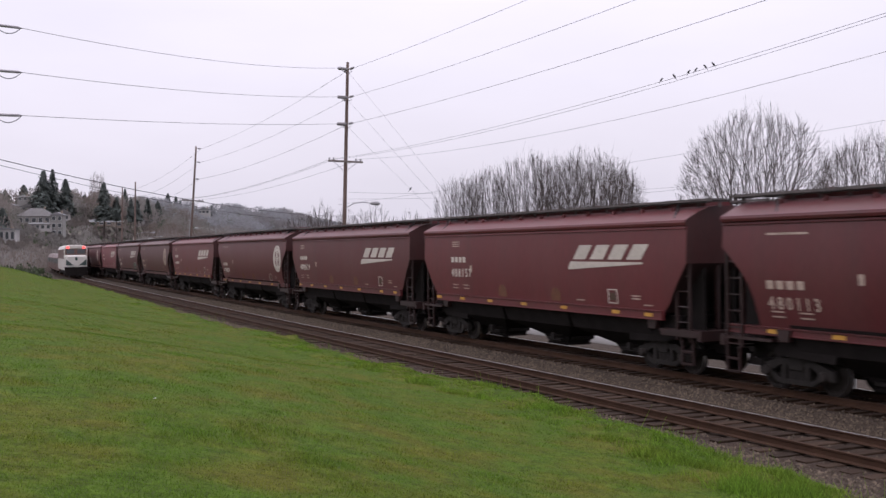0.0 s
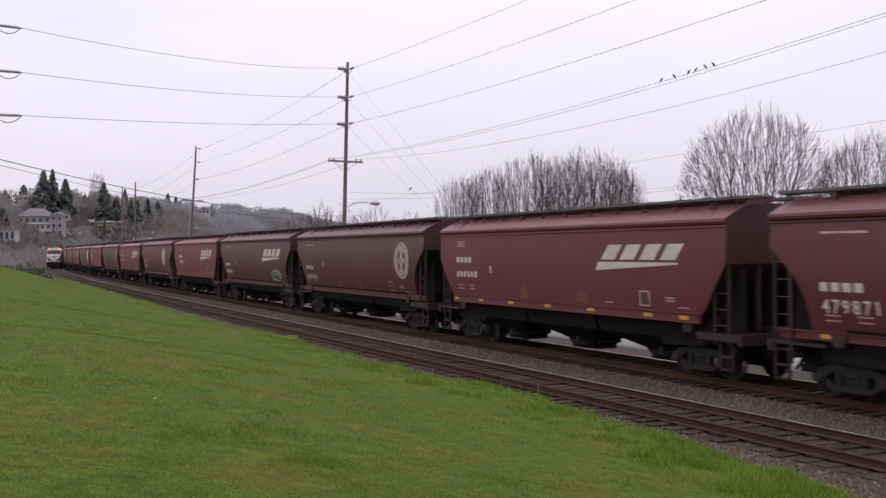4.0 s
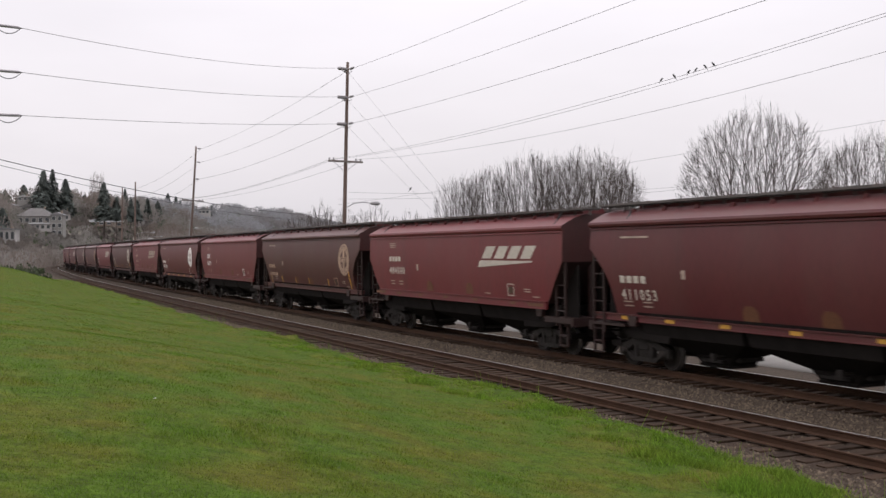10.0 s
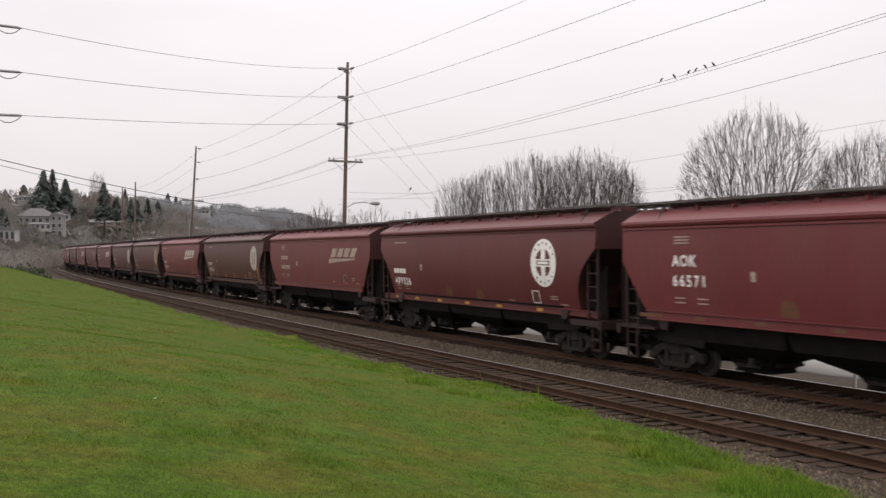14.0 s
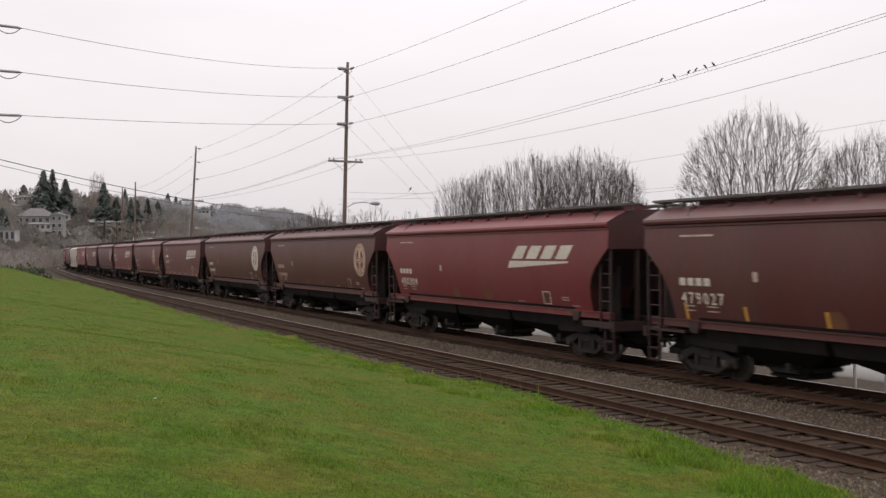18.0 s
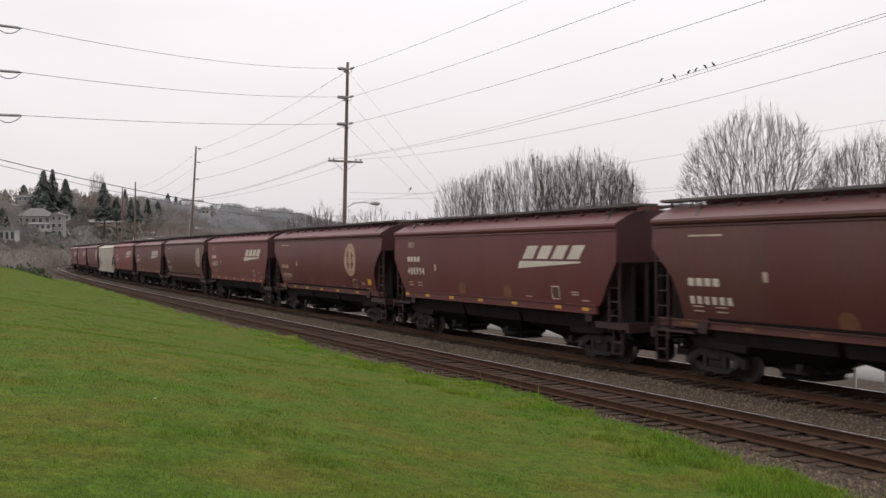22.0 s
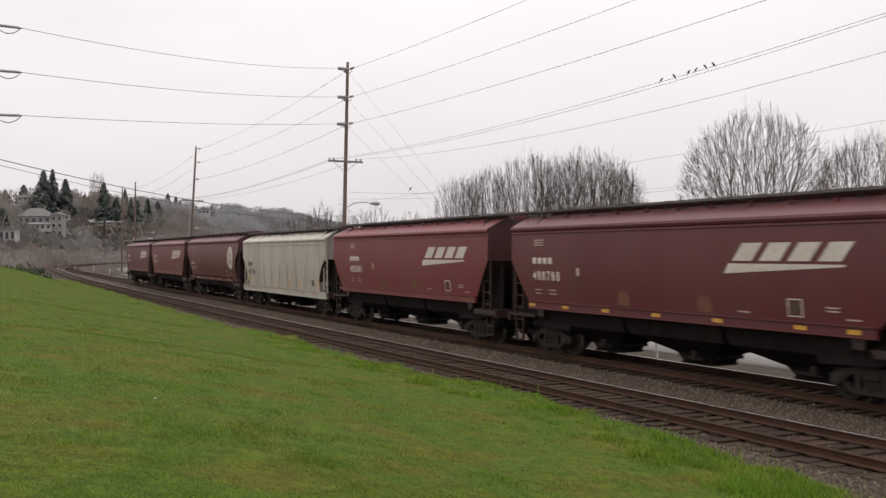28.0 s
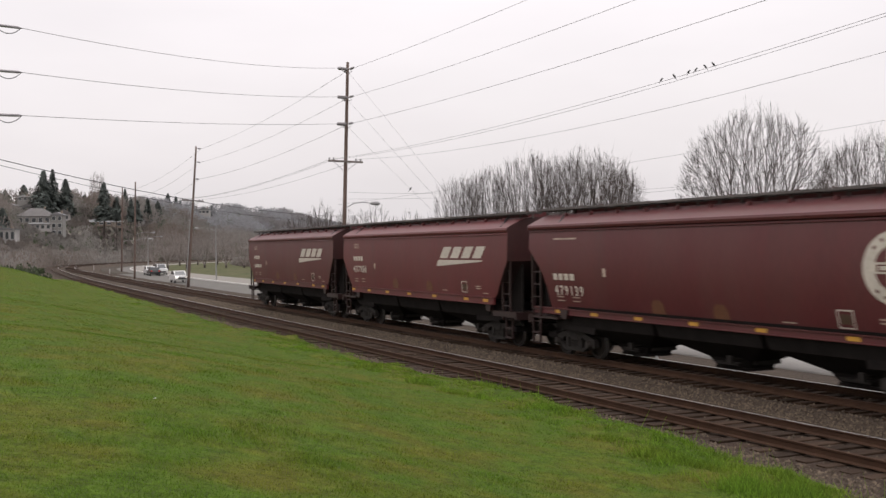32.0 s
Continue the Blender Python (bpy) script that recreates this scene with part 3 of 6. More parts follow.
def section(kind, zb):
    top = {"L": 4.00, "E": 4.04, "G": 3.90}[kind]
    half = [(side_y(kind, zb) - 0.05, zb)]
    for z in np.linspace(zb + 0.02, top, 12):
        half.append((side_y(kind, float(z)), float(z)))
    half += [(1.625, top + 0.035), (1.645, top + 0.10), (1.625, top + 0.165), (1.56, top + 0.20)]
    half += [(1.36, top + 0.305), (1.12, top + 0.42), (0.86, top + 0.51), (0.60, top + 0.55)]
    return half + [(-y, z) for y, z in half[::-1]]


def body_mesh(kind):
    H = HALF[kind]
    if kind == "E":
        end = [(H, 3.42), (8.10, 3.10), (7.82, 2.84), (7.60, 2.56), (7.46, 2.26), (7.40, 1.92), (7.38, 1.50)]
    elif kind == "G":
        end = [(H, 2.98), (7.85, 2.62), (7.42, 2.16), (7.26, 1.80), (7.22, 1.26)]
    else:
        end = [(H, 3.02), (7.78, 2.42), (7.38, 1.86), (7.16, 1.66)]
    st = [(-x, z) for x, z in end] + end[::-1]
    me = loft([(x, section(kind, z)) for x, z in st], M_RED, "body", 0.5)
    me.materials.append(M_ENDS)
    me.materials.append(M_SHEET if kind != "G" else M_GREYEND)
    # slope sheets and red cars' end sheets carry their shade as darker paint
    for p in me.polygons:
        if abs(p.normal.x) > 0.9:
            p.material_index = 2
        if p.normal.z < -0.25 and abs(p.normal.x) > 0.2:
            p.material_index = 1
    return me


def sill_mesh(kind):
    """A side sill with a lip along its top and its foot, outer face at y = 0."""
    z0, z1 = SILL[kind]
    x1 = {"L": 7.14, "E": 8.40, "G": 8.34}[kind]
    sh = Shape().prism([(0.10, z0), (-0.015, z0), (-0.015, z0 + 0.025), (0.0, z0 + 0.03), (0.0, z1 - 0.03), (-0.045, z1 - 0.022), (-0.045, z1), (0.10, z1)], -x1, x1)
    return sh.mesh("side_sill", M_RED)


def eave_mesh(kind):
    H, z = HALF[kind], {"L": 3.93, "E": 3.98, "G": 3.80}[kind]
    sh = Shape().box(-H, H, -0.012, 0.03, z, z + 0.035, 0.008)
    if kind == "G":
        sh.box(-H, H, -0.012, 0.03, z - 0.07, z - 0.035, 0.008)
    return sh.mesh("eave_rail", M_RED)


def hopper_mesh():
    sh = Shape()
    rings = [(2.12, 1.45, 1.62), (2.00, 1.24, 0.98), (0.80, 0.50, 0.52), (0.56, 0.42, 0.28)]
    v = [(sx * a, sy * b, z) for a, b, z in rings for sx, sy in ((-1, -1), (1, -1), (1, 1), (-1, 1))]
    f = [(0, 1, 2, 3), (12, 13, 14, 15)]
    for i in range(3):
        f += [(i * 4 + j, i * 4 + (j + 1) % 4, (i + 1) * 4 + (j + 1) % 4, (i + 1) * 4 + j) for j in range(4)]
    sh.add(v, f)
    sh.box(-0.60, 0.60, -0.46, 0.46, 0.22, 0.30)
    return sh.mesh("hopper", M_UNDER)


def gate_mesh():
    sh = Shape().box(-0.45, 0.45, -0.6, 0.6, 0.36, 0.44)
    sh.box(0.45, 0.92, -0.40, 0.40, 0.42, 0.52)
    sh.tube((0.55, -0.95, 0.56), (0.55, 0.95, 0.56), 0.04)
    sh.box(0.47, 0.63, -1.02, -0.92, 0.46, 0.66)
    return sh.mesh("outlet_gate", M_TRUCK)


def ladder_mesh(top):
    sh = Shape()
    for x in (-0.26, 0.26):
        sh.box(x - 0.03, x + 0.03, -0.035, 0.035, 0.98, top if x < 0 else top + 0.25)
    for z in np.arange(1.06, top - 0.1, 0.405):
        sh.tube((-0.26, 0, z), (0.26, 0, z), 0.018, n=5)
    return sh.mesh("ladder", M_ENDS)


def platform_mesh():
    sh = Shape().box(6.9, 8.62, -1.50, 1.50, 1.18, 1.25)
    sh.box(8.52, 8.66, -1.52, 1.52, 1.00, 1.27)
    sh.box(7.0, 8.55, -1.53, -1.47, 1.08, 1.26)
    return sh.mesh("end_platform", M_DARK)


def bolster_mesh():
    return Shape().side([(5.0, 1.60), (7.6, 1.60), (7.3, 1.0), (6.9, 0.86), (5.2, 0.80)], -1.25, 1.25).mesh("bolster", M_UNDER)


def jack_pad_mesh():
    sh = Shape().side([(6.35, 1.50), (6.80, 1.50), (6.72, 1.22), (6.43, 1.22)], -1.50, -1.34)
    return sh.mesh("jacking_pad", M_ENDS)


def sill_beam_mesh():
    return Shape().box(-8.7, 8.7, -0.32, 0.32, 0.78, 1.40).mesh("centre_sill", M_UNDER)


def coupler_mesh():
    sh = Shape().box(8.7, 8.98, -0.10, 0.10, 0.78, 0.98, 0.02)
    sh.box(8.94, 9.16, -0.17, 0.13, 0.72, 1.02, 0.03)
    return sh.mesh("coupler", M_TRUCK)


def gear_mesh():
    sh = Shape().box(7.5, 8.55, -0.5, 0.5, 0.62, 1.16)
    sh.box(7.55, 8.0, -1.15, 1.15, 0.55, 0.72)
    sh.tube((8.5, -1.3, 0.95), (8.5, 1.3, 0.95), 0.03)
    sh.tube((8.6, 0.3, 0.9), (8.95, 0.35, 0.45), 0.04)
    return sh.mesh("brake_gear", M_UNDER)


def web_mesh():
    return Shape().side([(7.0, 1.24), (8.25, 1.24), (8.2, 2.9), (7.1, 1.7)], -0.04, 0.04).mesh("end_web", M_UNDER)


def end_post_mesh():
    return Shape().box(-0.06, 0.06, -0.05, 0.05, 1.24, 3.6).mesh("end_post", M_ENDS)


def grab_mesh():
    """A bent hand rail on the end sheet."""
    sh = Shape()
    sh.tube((0.0, -0.5, 0.0), (0.09, -0.5, 0.0), 0.015, n=5)
    sh.tube((0.09, -0.5, 0.0), (0.09, 0.5, 0.0), 0.015, n=5)
    sh.tube((0.09, 0.5, 0.0), (0.0, 0.5, 0.0), 0.015, n=5)
    return sh.mesh("grab_rail", M_ENDS)


def handrail_mesh():
    """A tall corner rail that bends over the roof edge."""
    sh = Shape()
    for y in (-1.56, 0.25):
        sh.box(8.36, 8.44, y - 0.04, y + 0.04, 2.9, 4.10)
        sh.tube((8.40, y, 4.06), (8.40, y * 0.55, 4.56), 0.04, n=6)
    sh.tube((8.40, -0.858, 4.56), (8.40, 0.1375, 4.56), 0.03, n=6)
    return sh.mesh("roof_handrail", M_GREY)


def stirrup_mesh():
    sh = Shape()
    for x in (-0.22, 0.22):
        sh.box(x - 0.03, x + 0.03, -0.03, 0.03, 0.34, 1.2)
    for z in (0.34, 0.66):
        sh.box(-0.22, 0.22, -0.05, 0.05, z, z + 0.05)
    return sh.mesh("stirrup_step", M_ENDS)


def brake_mesh():
    sh = Shape()
    n = 16
    for i in range(n):
        a, b = 2 * math.pi * i / n, 2 * math.pi * (i + 1) / n
        sh.tube((0, 0.26 * math.cos(a), 0.26 * math.sin(a)), (0, 0.26 * math.cos(b), 0.26 * math.sin(b)), 0.017, n=5, caps=False)
    for i in range(4):
        a = math.pi * i / 2
        sh.tube((0, 0, 0), (0, 0.26 * math.cos(a), 0.26 * math.sin(a)), 0.012, n=4)
    sh.tube((-0.25, 0, 0), (0.02, 0, 0), 0.04)
    return sh.mesh("brake_wheel", M_TRUCK)


def board_mesh():
    """A roof walkway of grating strips with its cross ties; its foot is at z = 0."""
    sh = Shape()
    for y in (-0.28, -0.14, 0.0, 0.14, 0.28):
        sh.box(-8.7, 8.7, y - 0.045, y + 0.045, 0.10, 0.145)
    for y in (-0.335, 0.325):
        sh.box(-8.7, 8.7, y, y + 0.01, 0.085, 0.15)
    for x in np.arange(-8.6, 8.7, 0.86):
        sh.box(x - 0.03, x + 0.03, -0.32, 0.32, 0.06, 0.10)
        sh.box(x - 0.025, x + 0.025, -0.03, 0.03, -0.08, 0.08)
    return sh.mesh("running_board", M_GRATE)


def hatch_mesh():
    sh = Shape().prism([(-0.42, 0.0), (-0.42, 0.10), (-0.30, 0.15), (0.30, 0.15), (0.42, 0.10), (0.42, 0.0)], -7.6, 7.6)
    for x in np.arange(-7.4, 7.5, 1.2):
        sh.prism([(-0.45, 0.01), (-0.45, 0.12), (-0.31, 0.175), (0.31, 0.175), (0.45, 0.12), (0.45, 0.01)], x - 0.04, x + 0.04)
    return sh.mesh("hatch_cover", M_DARK)


def bracket_mesh():
    # clip that carries the running board, on the sloping roof sheet
    return Shape().side([(-0.05, -0.06), (-0.05, 0.07), (0.0, 0.10), (0.05, 0.07), (0.05, -0.06)], -1.10, -1.01).mesh("roof_bracket", M_DARK)


def stay_mesh():
    sh = Shape()
    sh.tube((0, -1.5, -0.22), (-0.75, -0.72, 0.24), 0.035, n=5)
    return sh.mesh("roof_stay", M_BLACK)


def frame_mesh():
    sh = Shape()
    # top chord, bottom chord and columns round two openings
    sh.side([(-1.15, 0.36), (-1.15, 0.60), (-0.55, 0.80), (0.55, 0.80), (1.15, 0.60), (1.15, 0.36), (0.9, 0.40), (0.5, 0.64), (-0.5, 0.64), (-0.9, 0.40)], -0.08, 0.08)
    sh.side([(-0.95, 0.44), (-0.52, 0.20), (0.52, 0.20), (0.95, 0.44), (0.86, 0.50), (0.48, 0.31), (-0.48, 0.31), (-0.86, 0.50)], -0.08, 0.08)
    for x in (-0.36, 0.36):
        sh.box(x - 0.07, x + 0.07, -0.09, 0.09, 0.24, 0.72)
    for x in (-0.16, 0.0, 0.16):
        sh.lathe([(0.28, 0.075), (0.62, 0.075)], "z", 8, (x, 0, 0))
    return sh.mesh("side_frame", M_TRUCK)


def cap_mesh():
    return Shape().lathe([(-0.13, 0.07), (-0.12, 0.10), (-0.02, 0.14), (0.05, 0.14)], "y", 12).mesh("bearing_cap", M_WHEEL)


def wheelset_mesh():
    sh = Shape()
    for sgn in (-1, 1):
        prof = [(0.78, 0.10), (0.79, 0.20), (0.755, 0.34), (0.80, 0.38), (0.80, 0.453), (0.70, 0.457), (0.69, 0.485), (0.665, 0.485), (0.665, 0.38), (0.70, 0.34), (0.72, 0.2), (0.70, 0.10)]
        sh.lathe([(sgn * a, r) for a, r in prof], "y", 24)
    sh.lathe([(-0.95, 0.075), (0.95, 0.075)], "y", 10)
    # cast ribs and a weld mark, which show the turning
    for sgn in (-1, 1):
        sh.box(0.12, 0.30, sgn * 0.80 - 0.01, sgn * 0.80 + 0.01, -0.03, 0.03)
    me = sh.mesh("wheelset", M_WHEEL)
    me.materials.append(M_TREAD)
    for p in me.polygons:
        c = p.center
        if 0.70 < abs(c.y) < 0.80 and math.hypot(c.x, c.z) > 0.44:
            p.material_index = 1
    return me


def flat(polys, name, m, y=-1.0):
    """Thin raised shapes on a side: outlines in (x, z)."""
    sh = Shape()
    for p in polys:
        k = len(p)
        v = [(x, y, z) for x, z in p] + [(x, y + 0.006, z) for x, z in p]
        f = [tuple(range(k)), tuple(range(k, 2 * k))[::-1]] + [(i, (i + 1) % k, k + (i + 1) % k, k + i) for i in range(k)]
        sh.add(v, f)
    return sh.mesh(name, m)


def slab(x0, x1, z0, z1, n=5):
    """An upright bar cut across, so that it can follow a curved side."""
    return [rect(x0, x1, z0 + (z1 - z0) * i / n, z0 + (z1 - z0) * (i + 1) / n) for i in range(n)]


def logo_mesh(m):
    """Four slanted blocks over a wedge that thins out."""
    polys, h, sl, z_ = [], 0.43, 0.36, 0.32

    def q(x0, x1, z0, z1):
        return [(x0 + sl * z0 / h, z0 + z_), (x1 + sl * z0 / h, z0 + z_), (x1 + sl * z1 / h, z1 + z_), (x0 + sl * z1 / h, z1 + z_)]

    for i in range(4):
        x0, w = 0.30 + i * 0.925, 0.68
        polys.append(q(x0, x0 + w, 0, h))
    return [flat([p], "lettering_block", m) for p in polys] + [flat([[(0.0, 0.0), (0.16, 0.25), (3.86, 0.25), (3.84, 0.20)]], "lettering_wedge", m)]


def emblem_mesh(m):
    """A ring of short marks round a broad cross with a bar over it."""
    polys, n = [], 48
    for i in range(n):
        a, b = 2 * math.pi * i / n, 2 * math.pi * (i + 1) / n
        # short dark gaps stand for the small writing in the ring
        gap = i % 3 == 0 and i not in (0, 21, 24, 27, 45)
        for r0, r1 in (((0.78, 0.69), (0.61, 0.47)) if gap else ((0.78, 0.47),)):
            polys.append([(r0 * math.cos(a), r0 * math.sin(a)), (r0 * math.cos(b), r0 * math.sin(b)),
                          (r1 * math.cos(b), r1 * math.sin(b)), (r1 * math.cos(a), r1 * math.sin(a))])
    polys += slab(-0.13, 0.13, -0.50, -0.12, 3) + slab(-0.13, 0.13, 0.12, 0.50, 3)
    polys += slab(-0.50, 0.50, -0.12, -0.075, 1) + slab(-0.50, 0.50, 0.075, 0.12, 1) + [rect(-0.50, -0.42, -0.075, 0.075), rect(0.42, 0.50, -0.075, 0.075)]
    polys.append(rect(-0.34, 0.34, -0.045, 0.045))
    me = flat(polys, "round_emblem", m)
    bm = bmesh.new()
    bm.from_mesh(me)
    bmesh.ops.remove_doubles(bm, verts=bm.verts, dist=0.0008)
    bm.to_mesh(me)
    bm.free()
    return me


def rect(x0, x1, z0, z1):
    return [(x0, z0), (x1, z0), (x1, z1), (x0, z1)]


def bar_mesh(m, w, h, name):
    """Small writing as a plain bar."""
    return flat([rect(0, w, 0, h)], name, m)


def text_mesh(words, size, m):
    """Raised figures in the built-in font, on the side facing -y."""
    cu = bpy.data.curves.new("figures", "FONT")
    cu.body, cu.size, cu.extrude = words, size, 0.002
    cu.resolution_u, cu.offset, cu.space_character = 2, 0.007, 1.12
    ob = bpy.data.objects.new("figures", cu)
    me = bpy.data.meshes.new_from_object(ob)
    bpy.data.objects.remove(ob)
    me.transform(Matrix.Rotation(radians(90), 4, "X"))
    me.transform(Matrix.Translation((0, -1.0, 0)))
    me.materials.clear()
    me.materials.append(m)
    return me


def graffiti_mesh(m, grow_by, drop):
    """A row of swollen sprayed shapes."""
    polys = []
    for cx, cz, rx, rz in ((0.32, 0.36, 0.32, 0.32), (0.62, 0.60, 0.22, 0.14), (1.02, 0.66, 0.26, 0.12), (1.45, 0.62, 0.24, 0.13), (1.85, 0.48, 0.20, 0.14), (0.55, 0.10, 0.30, 0.12), (1.2, 0.07, 0.34, 0.09)):
        ring = [(cx + (rx + grow_by) * math.cos(a), cz + (rz + grow_by) * math.sin(a) * (1 + 0.1 * math.sin(3 * a + cx))) for a in np.linspace(0, 6.2832, 17)[:-1]]
        polys.append([(max(min(x, 2.45), -0.1), max(z, 0.0)) for x, z in ring])
    return flat(polys, "graffiti", m, -1.0 - drop)


def truck(parent, x):
    tr = put("truck", cached("truck_bolster", lambda: Shape().box(-0.22, 0.22, -1.12, 1.12, 0.52, 0.95, 0.03).mesh("truck", M_TRUCK)), parent, pose(x, 0, 0))
    for y in (-1.02, 1.02):
        put("side_frame", cached("frame", frame_mesh), tr, pose(0, y, 0))
        for dx in (-0.89, 0.89):
            put("bearing_cap", cached("cap", cap_mesh), tr, pose(dx, y * 1.07, 0.457, 0, 0, 0 if y < 0 else 180))
    for dx in (-0.89, 0.89):
        w = put("wheelset", cached("wheelset", wheelset_mesh), tr, pose(dx, 0, 0.457))
        WHEELS.append(w)
    return tr


M_LIV = mat("dark_placard", (0.06, 0.035, 0.02), 0.6, var=0.2, bump=0)
M_REDMARK = mat("red_reflector", (0.35, 0.05, 0.04), 0.5, var=0.2, bump=0)
M_OUTLINE = mat("spray_white", (0.45, 0.50, 0.48), 0.6, var=0.25, bump=0)
WHEELS = []
CARS = []


def hopper_car(kind, skin, mark, number="", note="", emblem_x=6.2, logo_x=2.5, extra="", letters="", shift_x=0.0):
    """A three-bay covered hopper. kind: L flatter sides, E round sides, G grey car. mark: logo, emblem or none."""
    car = tagged(new("covered_hopper"), note, "railway hopper car", "hopper cars of the grain train")
    car.empty_display_size = 0.5
    H, zs = HALF[kind], SILL[kind]
    rise = {"L": 4.00, "E": 4.04, "G": 3.90}[kind] + 0.55
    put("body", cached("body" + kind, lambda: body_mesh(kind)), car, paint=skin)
    bright = skin in (M_RED, M_DARK)

    def on_side(name, key, make, x, z, label="", parent=car):
        """Puts a marking on the side sheet and bends it to the sheet's curve."""
        def bent():
            me = make()
            for v in me.vertices:
                v.co.y += 1.0 - side_y(kind, z + v.co.z) - 0.009
            return me
        return put(name, cached("%s %s %s %.2f" % (name, key, kind, z), bent), parent, pose(x, 0, z), label)

    for y in (-1, 1):
        sill = put("side_sill", cached("sill" + kind, lambda: sill_mesh(kind)), car, pose(0, y * (side_y(kind, zs[1]) + 0.055), 0, 0, 0, 0 if y < 0 else 180), paint=skin)
        put("eave_rail", cached("eave" + kind, lambda: eave_mesh(kind)), car, pose(0, y * (side_y(kind, 3.97) + 0.02), 0, 0, 0, 0 if y < 0 else 180), paint=skin)
        if y < 0 and extra != "bars" and kind != "G":
            for x in (-6.9, -4.9, -2.7, -0.3, 2.2, 5.0, 6.55):
                long = not bright and abs(x) > 6
                put("reflector", cached("refl%d%d" % (bright, long), lambda: flat([rect(-0.55, 0.45, -0.05, 0.05) if long else rect(-0.19, 0.19, -0.05, 0.05)], "reflector", M_YELLOW if bright else M_STENCIL)), sill, pose(x, 0.99, (zs[0] + zs[1]) / 2))
    for x in (-4.25, 0.0, 4.25):
        h = put("hopper", cached("hopper", hopper_mesh), car, pose(x, 0, 0))
        put("outlet_gate", cached("gate", gate_mesh), h)
    put("centre_sill", cached("beam", sill_beam_mesh), car)
    open_top = {"L": 3.0, "E": 3.4, "G": 2.95}[kind]
    for turn in (0, 180):
        e = pose(0, 0, 0, 0, 0, turn)
        put("bolster", cached("bolster", bolster_mesh), car, e)
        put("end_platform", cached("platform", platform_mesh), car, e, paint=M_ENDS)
        put("coupler", cached("coupler", coupler_mesh), car, e)
        put("brake_gear", cached("gear", gear_mesh), car, e)
        put("jacking_pad", cached("pad", jack_pad_mesh), car, pose(0 if turn == 0 else -13.1, 0, 0))
        for y in (-1.0, 0.0, 1.0):
            put("end_web", cached("web", web_mesh), car, e @ pose(0, y, 0))
        for y in (-0.5, 0.5):
            put("end_post", cached("end_post", end_post_mesh), car, e @ pose(H - 0.10, y, 0))
        put("grab_rail", cached("grab", grab_mesh), car, e @ pose(H, 0.2, 3.75), paint=skin)
        for y in (-1.42, 1.42):
            put("stirrup_step", cached("stirrup", stirrup_mesh), car, e @ pose(H - 0.2, y, 0))
        for y in (-1.47, 1.47):
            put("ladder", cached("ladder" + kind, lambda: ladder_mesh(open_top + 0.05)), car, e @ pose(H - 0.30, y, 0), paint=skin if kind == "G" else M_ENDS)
        truck(car, 6.55 if turn == 0 else -6.55)
    put("brake_wheel", cached("brake", brake_mesh), car, pose(-H - 0.24, 0.35, 2.25))
    for y in (-0.80, 0.80):
        put("running_board", cached("board", board_mesh), car, pose(0, y, rise + 0.02))
    put("hatch_cover", cached("hatch", hatch_mesh), car, pose(0, 0, rise - 0.02) @ Matrix.Diagonal((1, 1, 1.5, 1)))
    for x in np.arange(-7.0, 7.1, 1.4):
        put("roof_bracket", cached("bracket", bracket_mesh), car, pose(float(x), 0, rise - 0.10), paint=skin)
    for x in (-6.7, 7.6):
        put("roof_stay", cached("stay", stay_mesh), car, pose(x, 0, rise - 0.12))
    # markings stand a few millimetres proud of the side
    tone = M_FADED if "faded" in note else M_TAN if "tan " in note else M_WHITE if "bright white" in note else M_CREAM
    key = tone.name
    zt, xt = (2.95, -5.87 if skin is M_BRIGHT else -6.8) if kind == "L" else (2.45, -6.95)
    xt += shift_x
    if kind == "G":
        zt, xt, key, tone = 2.48, -6.97, "black", M_BLACK
    if letters:
        on_side("reporting_mark", letters, lambda: text_mesh(letters, 0.42, tone), xt, zt)
    else:
        for j in range(4):
            on_side("reporting_mark", key, lambda: bar_mesh(tone, 0.22, 0.20, "reporting_mark"), xt + 0.32 * j, zt)
    if number:
        for j, figure in enumerate(number):
            on_side("car_figure", figure + key, lambda: text_mesh(figure, 0.42, tone), xt + j * 0.285, zt - (0.53 if kind == "L" else 0.47))
    else:
        for j in range(6):
            on_side("car_figure", key, lambda: bar_mesh(tone, 0.16, 0.20, "car_figure"), xt + 0.285 * j, zt - (0.53 if kind == "L" else 0.47))
    if kind != "G":
        def small():
            return bar_mesh(M_FADED, 0.42, 0.035, "data_stencil")
        for dx, z in ((0.05, zs[1] + 0.36), (0.05, zs[1] + 0.24), (0.95, zs[1] + 0.36), (0.95, zs[1] + 0.24)):
            on_side("data_stencil", "small", small, xt + dx, z)
        if kind == "L":
            for z in (3.54, 3.62, 3.70):
                on_side("data_stencil", "wide", lambda: flat([rect(0, 0.62, 0, 0.035)], "data_stencil", M_FADED), xt + 0.05, z)
        else:
            on_side("data_stencil", "line", lambda: flat([rect(0, 1.3, 0, 0.05)], "data_stencil", M_FADED), xt, 3.72)
        for x, z in ((5.75, zs[1] + 0.34), (5.75, zs[1] + 0.26), (6.3, zs[1] + 0.10), (2.9, zs[1] + 0.12)):
            on_side("data_stencil", "small", small, x, z)
        on_side("placard_box", key, lambda: flat([rect(0, 0.46, 0, 0.03), rect(0, 0.46, 0.39, 0.42), rect(0, 0.03, 0.033, 0.387), rect(0.43, 0.46, 0.033, 0.387)], "placard_box", tone), 4.6, zs[1] + 0.10)
        on_side("placard_plate", "dark", lambda: flat([rect(0.08, 0.38, 0.10, 0.32)], "placard_plate", M_LIV), 4.6, zs[1] + 0.10)
